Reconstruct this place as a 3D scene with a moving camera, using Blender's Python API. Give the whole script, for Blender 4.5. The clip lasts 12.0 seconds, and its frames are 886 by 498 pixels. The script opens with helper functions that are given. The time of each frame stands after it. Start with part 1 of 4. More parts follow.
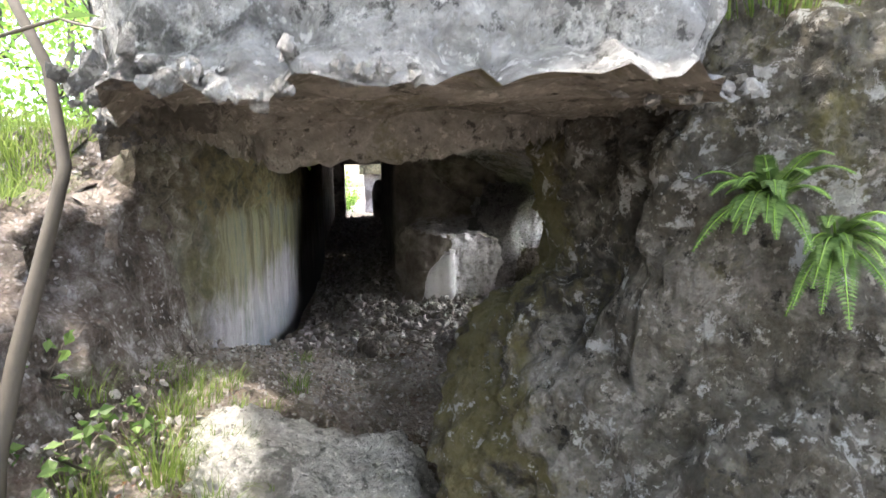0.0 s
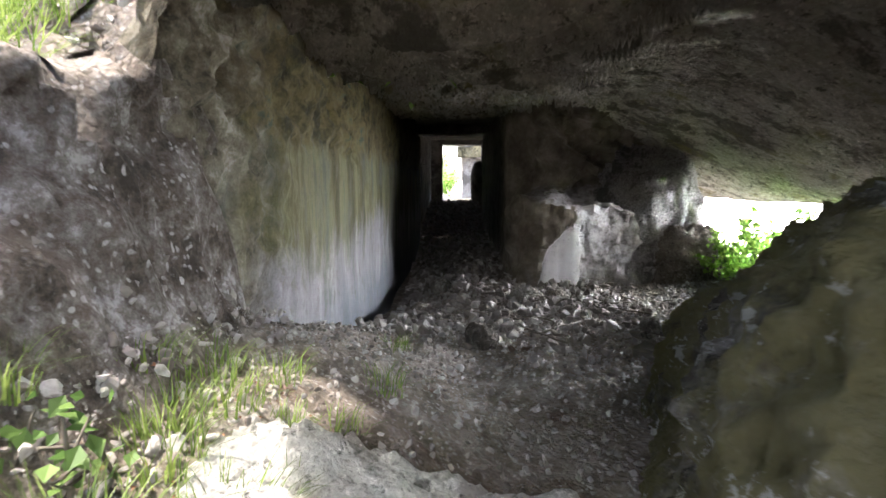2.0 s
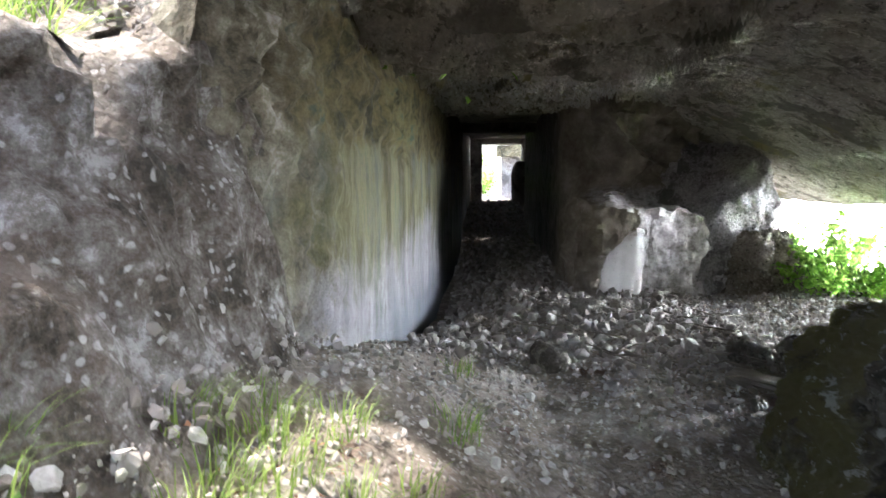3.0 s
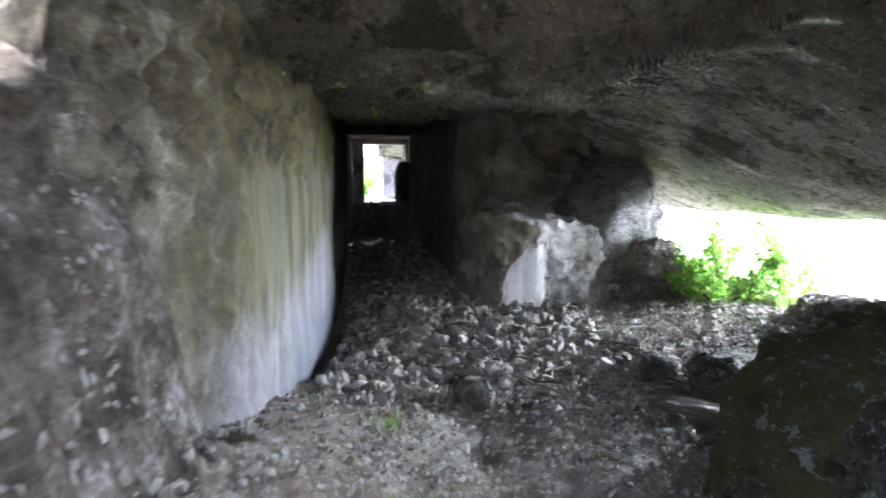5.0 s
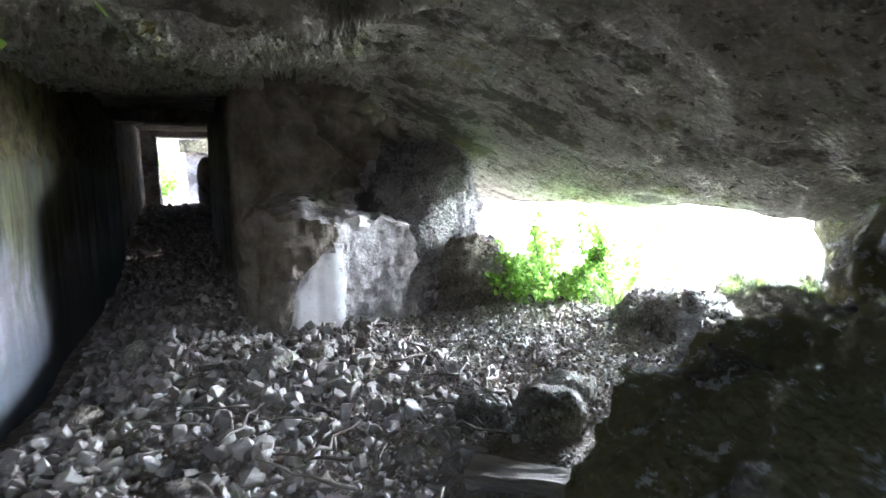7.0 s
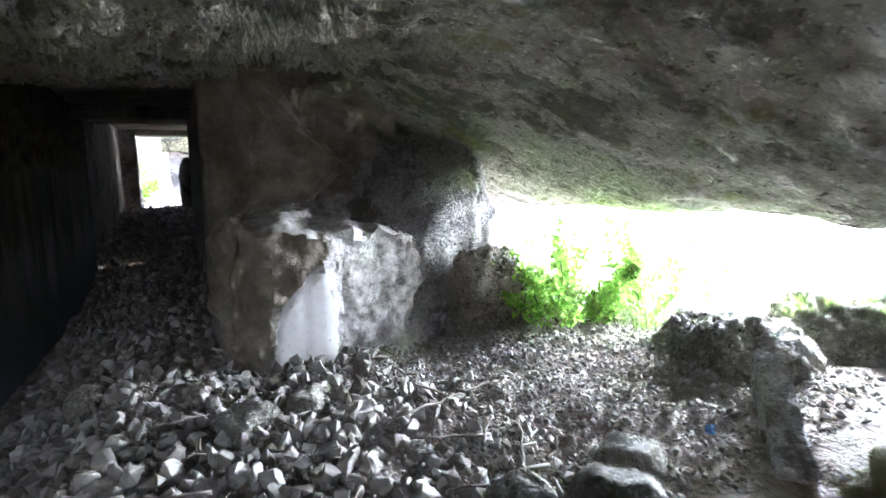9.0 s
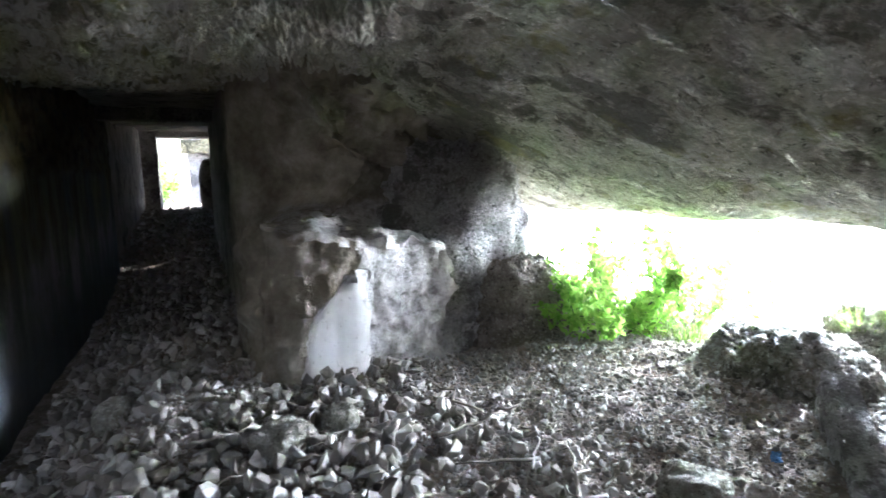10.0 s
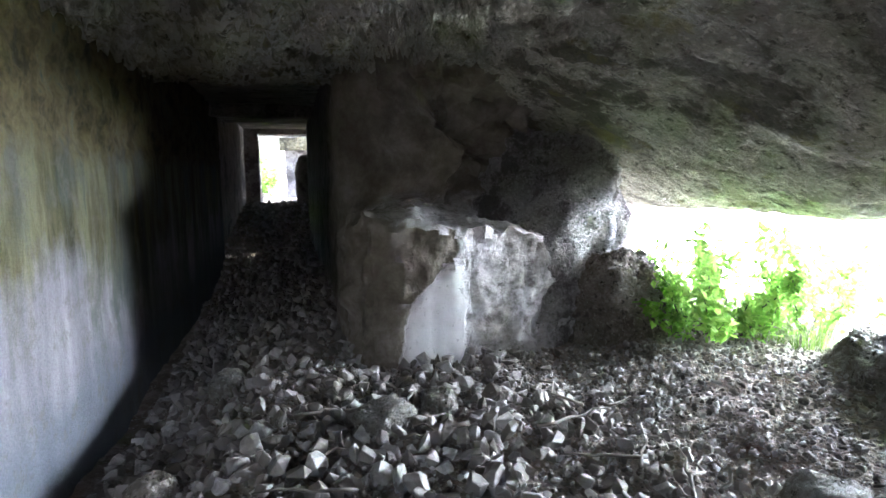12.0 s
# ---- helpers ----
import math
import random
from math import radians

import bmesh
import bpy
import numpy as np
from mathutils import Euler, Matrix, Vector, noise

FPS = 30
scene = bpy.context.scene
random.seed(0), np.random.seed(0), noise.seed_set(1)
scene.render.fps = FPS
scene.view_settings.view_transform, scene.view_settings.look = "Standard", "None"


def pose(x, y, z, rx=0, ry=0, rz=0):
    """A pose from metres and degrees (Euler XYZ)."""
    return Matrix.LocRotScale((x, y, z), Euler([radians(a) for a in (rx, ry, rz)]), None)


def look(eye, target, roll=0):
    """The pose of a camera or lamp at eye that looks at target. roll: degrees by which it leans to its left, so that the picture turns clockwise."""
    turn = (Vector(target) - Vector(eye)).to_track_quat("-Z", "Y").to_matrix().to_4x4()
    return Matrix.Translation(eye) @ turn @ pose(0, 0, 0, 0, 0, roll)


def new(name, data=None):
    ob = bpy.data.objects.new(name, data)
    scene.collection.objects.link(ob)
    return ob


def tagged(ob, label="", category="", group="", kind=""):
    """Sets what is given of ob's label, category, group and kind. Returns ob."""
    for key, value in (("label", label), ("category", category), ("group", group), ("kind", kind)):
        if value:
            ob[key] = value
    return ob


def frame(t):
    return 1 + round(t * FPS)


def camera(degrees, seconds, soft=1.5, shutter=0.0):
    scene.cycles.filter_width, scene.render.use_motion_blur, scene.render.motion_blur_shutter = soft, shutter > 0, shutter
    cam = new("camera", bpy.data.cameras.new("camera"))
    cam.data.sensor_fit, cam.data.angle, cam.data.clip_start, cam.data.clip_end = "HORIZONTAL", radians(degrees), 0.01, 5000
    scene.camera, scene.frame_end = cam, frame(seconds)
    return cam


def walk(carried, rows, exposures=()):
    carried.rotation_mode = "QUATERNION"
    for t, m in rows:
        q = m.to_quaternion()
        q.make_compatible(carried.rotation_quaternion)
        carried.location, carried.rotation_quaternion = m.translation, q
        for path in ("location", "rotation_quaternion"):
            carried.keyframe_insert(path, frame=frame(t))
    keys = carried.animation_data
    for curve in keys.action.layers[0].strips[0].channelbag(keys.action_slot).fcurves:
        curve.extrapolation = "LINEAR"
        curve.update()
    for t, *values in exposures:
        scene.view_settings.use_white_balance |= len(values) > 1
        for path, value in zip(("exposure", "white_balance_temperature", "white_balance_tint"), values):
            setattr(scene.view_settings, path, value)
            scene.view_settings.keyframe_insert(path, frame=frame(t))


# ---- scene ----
cam = camera(77.0, 12.0, soft=1.5, shutter=0.5)
# seconds, eye, target, lean
PATH = [
    (0, (-0.351, 0.119, 1.911), (-0.077, 2.087, 1.682), -1.0),
    (0.5, (-0.399, 0.279, 1.794), (-0.145, 2.248, 1.547), -0.9),
    (1, (-0.492, 1.008, 1.554), (-0.358, 2.988, 1.313), -0.8),
    (1.5, (-0.531, 1.376, 1.525), (-0.513, 3.361, 1.285), -0.5),
    (2, (-0.548, 1.619, 1.448), (-0.6, 3.603, 1.199), -0.0),
    (2.5, (-0.636, 1.904, 1.425), (-0.719, 3.886, 1.172), 0.0),
    (3, (-0.774, 2.07, 1.468), (-0.948, 4.046, 1.217), -0.1),
    (5, (-1.045, 2.491, 1.647), (-0.783, 4.456, 1.384), 0.2),
    (5.5, (-0.791, 2.93, 1.578), (-0.252, 4.838, 1.314), -0.2),
    (6, (-0.548, 3.231, 1.551), (0.179, 5.076, 1.291), -0.3),
    (6.5, (-0.409, 3.438, 1.553), (0.39, 5.252, 1.286), -0.6),
    (7, (-0.243, 3.736, 1.518), (0.571, 5.543, 1.251), -0.6),
    (9, (-0.019, 4.598, 1.577), (0.821, 6.391, 1.298), -1.1),
    (9.5, (0.022, 4.825, 1.569), (0.861, 6.619, 1.288), -1.2),
    (10, (-0.106, 4.832, 1.623), (0.69, 6.646, 1.347), -1.0),
    (10.5, (-0.222, 4.861, 1.58), (0.472, 6.716, 1.306), -0.7),
    (11, (-0.238, 4.881, 1.545), (0.388, 6.761, 1.272), -0.5),
    (11.5, (-0.249, 4.888, 1.539), (0.322, 6.785, 1.267), -0.4),
    (12, (-0.245, 4.884, 1.537), (0.281, 6.795, 1.266), -0.3),
]
EXPO = [(0.0, 3.05, 6600, 14), (0.5, 2.95, 6600, 14), (1.5, 3.15, 6600, 14), (2.5, 3.6, 6400, 13), (3.2, 3.8, 6200, 12), (5.0, 3.9, 5850, 13), (7.0, 4.15, 5850, 13), (8.8, 4.35, 5850, 13), (9.5, 4.45, 5850, 10), (10.5, 4.2, 5850, 13), (11.0, 4.05, 5850, 13), (11.5, 3.75, 5850, 13), (12.0, 4.0, 5850, 13)]
walk(cam, [(t, look(eye, target, roll)) for t, eye, target, roll in PATH], EXPO)

# ---- light ----
SUN_UP, SUN_ROUND = 68.0, 275.0
world = bpy.data.worlds.new("sky")
scene.world = world
world.use_nodes = True
wn = world.node_tree.nodes
sky = wn.new("ShaderNodeTexSky")
sky.sky_type = "NISHITA"
sky.sun_disc = False
sky.sun_elevation, sky.sun_rotation = radians(SUN_UP), radians(SUN_ROUND)
sky.air_density, sky.dust_density = 1.0, 3.0
world.node_tree.links.new(sky.outputs[0], wn["Background"].inputs[0])
wn["Background"].inputs[1].default_value = 0.15
sun = new("sun", bpy.data.lights.new("sun", "SUN"))
sun.data.energy, sun.data.angle, sun.data.color = 2.0, radians(3.0), (1.0, 0.95, 0.86)
sun_from = Vector((math.cos(radians(SUN_UP)) * math.sin(radians(SUN_ROUND)), math.cos(radians(SUN_UP)) * math.cos(radians(SUN_ROUND)), math.sin(radians(SUN_UP))))
sun.matrix_basis = look(sun_from * 60, (0, 0, 0))

# added area lamp outside the opening, standing in for skylight from the open valley side
glow = new("daylight_standin", bpy.data.lights.new("daylight_standin", "AREA"))
glow.data.shape, glow.data.size, glow.data.size_y, glow.data.energy, glow.data.color = "RECTANGLE", 4.2, 2.2, 980.0, (0.84, 0.92, 1.0)
glow.matrix_basis = look((6.2, 7.9, 1.80), (1.0, 8.7, 0.2))
# added unseen area lamp behind the path's start, filling in for daylight before the entrance
entry_fill = new("daylight_standin", bpy.data.lights.new("daylight_standin", "AREA"))
entry_fill.data.shape, entry_fill.data.size, entry_fill.data.size_y, entry_fill.data.energy, entry_fill.data.color = "RECTANGLE", 3.0, 1.6, 18.0, (0.95, 0.98, 1.0)
entry_fill.matrix_basis = look((0.1, -1.3, 2.5), (-0.6, 4.0, 0.8))


# ---- numeric noise ----
PERM = np.random.RandomState(7).permutation(256)
PERM = np.concatenate([PERM, PERM, PERM])
GRAD = np.random.RandomState(8).normal(size=(256, 3))
GRAD /= np.linalg.norm(GRAD, axis=1)[:, None]


def pnoise(p, scale=1.0, seed=0.0):
    """Smooth gradient noise, about -1 to 1, of an array of places."""
    q = np.asarray(p, float) * scale + np.array([seed * 17.3, seed * 5.1, seed * 9.7])
    i = np.floor(q).astype(int)
    f = q - i
    u = f * f * f * (f * (f * 6 - 15) + 10)
    i &= 255
    out = np.zeros(len(q))
    for dx in (0, 1):
        wx = u[:, 0] if dx else 1 - u[:, 0]
        for dy in (0, 1):
            wy = u[:, 1] if dy else 1 - u[:, 1]
            for dz in (0, 1):
                wz = u[:, 2] if dz else 1 - u[:, 2]
                g = GRAD[PERM[PERM[PERM[i[:, 0] + dx] + i[:, 1] + dy] + i[:, 2] + dz] % 256]
                d = g[:, 0] * (f[:, 0] - dx) + g[:, 1] * (f[:, 1] - dy) + g[:, 2] * (f[:, 2] - dz)
                out += wx * wy * wz * d
    return out * 1.6


def fbm(p, scale=1.0, octaves=4, gain=0.5, seed=0.0):
    out, amp = np.zeros(len(p)), 1.0
    for k in range(octaves):
        out += amp * pnoise(p, scale * 2.03 ** k, seed + k)
        amp *= gain
    return out


def ridged(p, scale=1.0, octaves=4, seed=0.0):
    out, amp = np.zeros(len(p)), 1.0
    for k in range(octaves):
        out += amp * (1 - 2 * np.abs(pnoise(p, scale * 2.1 ** k, seed + k)))
        amp *= 0.5
    return out


def sstep(x, a, b):
    t = np.clip((np.asarray(x, float) - a) / (b - a), 0, 1)
    return t * t * (3 - 2 * t)


# ---- mesh helpers ----
def mesh_of(name, verts, faces, smooth=True):
    me = bpy.data.meshes.new(name)
    me.from_pydata([tuple(v) for v in verts], [], faces)
    if smooth:
        me.polygons.foreach_set("use_smooth", [True] * len(me.polygons))
    me.update()
    return me


def obj(name, me, material, parent=None, label="", category="", group="", kind=""):
    ob = new(name, me)
    if material and not me.materials:
        me.materials.append(material)
    if parent:
        ob.parent = parent
    return tagged(ob, label, category, group, kind)


def part(name, bm, material, parent, label=""):
    me = bpy.data.meshes.new(name)
    bm.to_mesh(me)
    bm.free()
    return obj(name, me, material, parent, label)


def grid_faces(nu, nv, base=0):
    """Faces of a grid of nu by nv points, v fastest."""
    i = np.arange(nu - 1)[:, None] * nv + np.arange(nv - 1)[None, :]
    i = i.ravel() + base
    return np.stack([i, i + nv, i + nv + 1, i + 1], 1).tolist()


def sheet(us, vs, fn):
    """Points of a surface: fn takes flat arrays of u and v and gives an (n, 3) array."""
    u, v = np.meshgrid(us, vs, indexing="ij")
    return fn(u.ravel(), v.ravel())


def normals_of(p, nu, nv):
    q = p.reshape(nu, nv, 3)
    n = np.cross(np.gradient(q, axis=0), np.gradient(q, axis=1)).reshape(-1, 3)
    return n / (np.linalg.norm(n, axis=1)[:, None] + 1e-9)


def cube_ball(n):
    """A ball of six n by n grids, its points in one array, welded by rounding."""
    verts, index, faces = [], {}, []
    ticks = np.tan(np.linspace(-math.pi / 4, math.pi / 4, n + 1))
    for axis in range(3):
        for side in (-1, 1):
            ids = []
            for a in ticks:
                row = []
                for b in ticks:
                    v = [0, 0, 0]
                    v[axis], v[(axis + 1) % 3], v[(axis + 2) % 3] = side, a * side, b
                    key = (round(v[0], 5), round(v[1], 5), round(v[2], 5))
                    if key not in index:
                        index[key] = len(verts)
                        verts.append(v)
                    row.append(index[key])
                ids.append(row)
            for i in range(n):
                for j in range(n):
                    faces.append((ids[i][j], ids[i + 1][j], ids[i + 1][j + 1], ids[i][j + 1]))
    v = np.array(verts, float)
    return v / np.linalg.norm(v, axis=1)[:, None], faces


# ---- materials ----
def nodes_of(name):
    mat = bpy.data.materials.new(name)
    mat.use_nodes = True
    return mat, mat.node_tree.nodes, mat.node_tree.links, mat.node_tree.nodes["Principled BSDF"]


class Graph:
    """Short ways to write a node material."""

    def __init__(self, name, rough=0.9):
        self.mat, self.n, self.l, self.b = nodes_of(name)
        self.b.inputs["Roughness"].default_value = rough
        self.b.inputs["Specular IOR Level"].default_value = 0.25
        self.geo = self.n.new("ShaderNodeNewGeometry")
        self.pos = self.geo.outputs["Position"]

    def link(self, a, b):
        self.l.new(a, b)

    def noise(self, scale, detail=5.0, rough=0.6, stretch=None, vec=None):
        t = self.n.new("ShaderNodeTexNoise")
        t.inputs["Scale"].default_value, t.inputs["Detail"].default_value, t.inputs["Roughness"].default_value = scale, detail, rough
        src = vec or self.pos
        if stretch:
            m = self.n.new("ShaderNodeMapping")
            m.inputs["Scale"].default_value = stretch
            self.link(src, m.inputs["Vector"])
            src = m.outputs[0]
        self.link(src, t.inputs["Vector"])
        return t.outputs["Fac"]

    def cells(self, scale, feature="F1", out="Distance", vec=None):
        t = self.n.new("ShaderNodeTexVoronoi")
        t.feature = feature
        t.inputs["Scale"].default_value = scale
        self.link(vec or self.pos, t.inputs["Vector"])
        return t.outputs[out]

    def warped(self, scale, amount):
        t = self.n.new("ShaderNodeTexNoise")
        t.inputs["Scale"].default_value = scale
        self.link(self.pos, t.inputs["Vector"])
        m = self.n.new("ShaderNodeVectorMath")
        m.operation = "MULTIPLY_ADD"
        self.link(t.outputs["Color"], m.inputs[0])
        m.inputs[1].default_value = (amount,) * 3
        self.link(self.pos, m.inputs[2])
        return m.outputs[0]

    def ramp(self, fac, *stops):
        r = self.n.new("ShaderNodeValToRGB")
        el = r.color_ramp.elements
        while len(el) < len(stops):
            el.new(0.5)
        for k in range(len(stops) - 1, -1, -1):
            el[k].position = 1.0 - 0.001 * (len(stops) - 1 - k)
        for k, (at, c) in enumerate(stops):
            el[k].position = at
            el[k].color = (*c, 1) if isinstance(c, tuple) else (c, c, c, 1)
        self.link(fac, r.inputs[0])
        return r.outputs[0]

    def mix(self, fac, a, b, mode="MIX"):
        m = self.n.new("ShaderNodeMix")
        m.data_type, m.blend_type = "RGBA", mode
        for value, socket in ((fac, m.inputs[0]), (a, m.inputs[6]), (b, m.inputs[7])):
            if isinstance(value, (int, float)):
                socket.default_value = value if socket == m.inputs[0] else (value, value, value, 1)
            elif isinstance(value, tuple):
                socket.default_value = (*value, 1)
            else:
                self.link(value, socket)
        return m.outputs[2]

    def math(self, op, a, b=0.0, clamp=False):
        m = self.n.new("ShaderNodeMath")
        m.operation, m.use_clamp = op, clamp
        for value, socket in ((a, m.inputs[0]), (b, m.inputs[1])):
            if isinstance(value, (int, float)):
                socket.default_value = value
            else:
                self.link(value, socket)
        return m.outputs[0]

    def axis(self, which, src=None):
        s = self.n.new("ShaderNodeSeparateXYZ")
        self.link(src or self.pos, s.inputs[0])
        return s.outputs["XYZ".index(which)]

    def bump(self, height, strength=0.5, distance=0.02):
        b = self.n.new("ShaderNodeBump")
        b.inputs["Strength"].default_value, b.inputs["Distance"].default_value = strength, distance
        self.link(height, b.inputs["Height"])
        self.link(b.outputs[0], self.b.inputs["Normal"])

    def done(self, colour):
        if isinstance(colour, tuple):
            self.b.inputs["Base Color"].default_value = (*colour, 1)
        else:
            self.link(colour, self.b.inputs["Base Color"])
        return self.mat


def rock_material(name, dark, mid, light, moss, moss_at=0.6, pebble=14.0, lichen=0.0, relief=0.03, damp=None, layers=False):
    """Coarse conglomerate: pebbles in a matrix, dark crusts, moss patches and pale lichen."""
    g = Graph(name, 0.92)
    vec = g.warped(9.0, 0.05)
    grain = g.noise(34, 6, 0.7)
    peb = g.cells(pebble, vec=vec)
    peb2 = g.cells(pebble * 2.7, vec=vec)
    tone = g.noise(2.6, 10, 0.72)
    base = g.ramp(tone, (0.36, dark), (0.5, mid), (0.62, light))
    base = g.mix(g.ramp(peb, (0.1, 0.75), (0.55, 0.0)), base, light, "MIX")
    base = g.mix(g.math("MULTIPLY", g.ramp(grain, (0.35, 1.0), (0.6, 0.0)), 0.6), base, dark)
    pits = g.noise(pebble * 1.1, 8, 0.72)
    base = g.mix(g.ramp(pits, (0.38, 0.9), (0.44, 0.0)), base, tuple(c * 0.4 for c in dark))
    base = g.mix(g.ramp(g.noise(pebble * 2.1, 6, 0.7), (0.57, 0.0), (0.62, 0.75)), base, tuple(min(1, c * 1.25) for c in light))
    crust = g.ramp(g.noise(1.1, 11, 0.74, vec=vec), (0.53, 0.0), (0.58, 0.8))
    base = g.mix(crust, base, tuple(c * 0.45 for c in dark))
    spread = g.noise(1.7, 10, 0.72, stretch=(1, 1, 0.8))
    if damp:                                                       # moss thickens towards the damp inside
        wet = g.ramp(g.math("SUBTRACT", g.axis("Y"), damp), (0.0, 0.0), (1.0, 1.0))
        spread = g.math("ADD", spread, g.math("MULTIPLY", wet, 0.16))
    patch = g.ramp(spread, (moss_at, 0.0), (moss_at + 0.09, 0.85))
    base = g.mix(patch, base, g.mix(g.noise(9), moss, tuple(c * 0.45 for c in moss)))
    if lichen:
        base = g.mix(g.math("MULTIPLY", g.ramp(g.noise(7.5, 9, 0.75), (0.57, 0.0), (0.60, 1.0)), lichen), base, (0.62, 0.62, 0.58))
    bed = None
    if layers:                                                     # broken beds that run across: hollows painted darker, flaking lime and torchlit edges painted pale
        bed = g.noise(2.6, 9, 0.66, stretch=(0.30, 2.3, 1.2))
        base = g.mix(g.ramp(bed, (0.37, 0.4), (0.44, 0.0)), base, tuple(c * 0.45 for c in dark))
        zone = g.math("MULTIPLY", g.ramp(g.math("MULTIPLY", g.axis("Y"), 0.1), (0.74, 0.0), (0.86, 1.0)), g.ramp(g.math("MULTIPLY", g.axis("X"), 0.3), (0.1, 1.0), (0.4, 0.0)))
        pale_beds = g.ramp(g.noise(2.9, 10, 0.62, stretch=(0.35, 2.6, 1.0)), (0.50, 0.0), (0.52, 0.9), (0.56, 0.9), (0.58, 0.0))
        base = g.mix(g.math("MULTIPLY", pale_beds, zone), base, (0.52, 0.50, 0.46))
    high = g.math("ADD", g.math("MULTIPLY", pits, 2.2), g.math("ADD", g.math("MULTIPLY", peb2, -0.45), g.math("MULTIPLY", grain, 0.6)))
    if bed:
        high = g.math("ADD", high, g.math("MULTIPLY", bed, 4.0))
    g.bump(high, 1.0, relief * 2.2)
    return g.done(base)


def soil_material():
    g = Graph("bare_soil", 0.95)
    fine = g.noise(60, 5, 0.7)
    tone = g.noise(2.4, 11, 0.75)
    base = g.ramp(tone, (0.36, (0.12, 0.095, 0.075)), (0.5, (0.22, 0.183, 0.152)), (0.64, (0.36, 0.32, 0.28)))
    crumbs = g.cells(30, vec=g.warped(6.0, 0.1))
    base = g.mix(g.math("MULTIPLY", g.ramp(crumbs, (0.2, 1.0), (0.42, 0.0)), g.ramp(g.noise(7, 4, 0.7), (0.42, 0.0), (0.58, 0.9))), base, g.mix(g.noise(19), (0.24, 0.22, 0.20), (0.58, 0.55, 0.52)))
    litter = g.ramp(g.noise(2.6, 7, 0.7), (0.56, 0.0), (0.66, 0.7))
    base = g.mix(litter, base, (0.10, 0.05, 0.03))
    steep = g.ramp(g.axis("Z", g.geo.outputs["Normal"]), (0.45, 1.0), (0.85, 0.0))
    scar = g.ramp(g.noise(4.5, 11, 0.78), (0.40, (0.03, 0.024, 0.018)), (0.48, (0.10, 0.08, 0.064)), (0.56, (0.20, 0.18, 0.165)), (0.63, (0.42, 0.40, 0.39)))
    specks = g.math("MULTIPLY", g.ramp(g.cells(24, vec=g.warped(8.0, 0.12)), (0.22, 1.0), (0.36, 0.0)), g.ramp(g.noise(5, 6, 0.7), (0.46, 0.0), (0.56, 0.9)))
    scar = g.mix(specks, scar, g.mix(g.noise(22), (0.28, 0.26, 0.25), (0.60, 0.58, 0.57)))
    base = g.mix(g.math("MULTIPLY", steep, 0.9), base, scar)
    moss = g.ramp(g.noise(0.9, 6, 0.7), (0.58, 0.0), (0.7, 0.6))
    base = g.mix(moss, base, (0.10, 0.11, 0.035))
    g.bump(g.math("ADD", g.math("MULTIPLY", crumbs, -0.8), fine), 1.0, 0.04)
    return g.done(base)


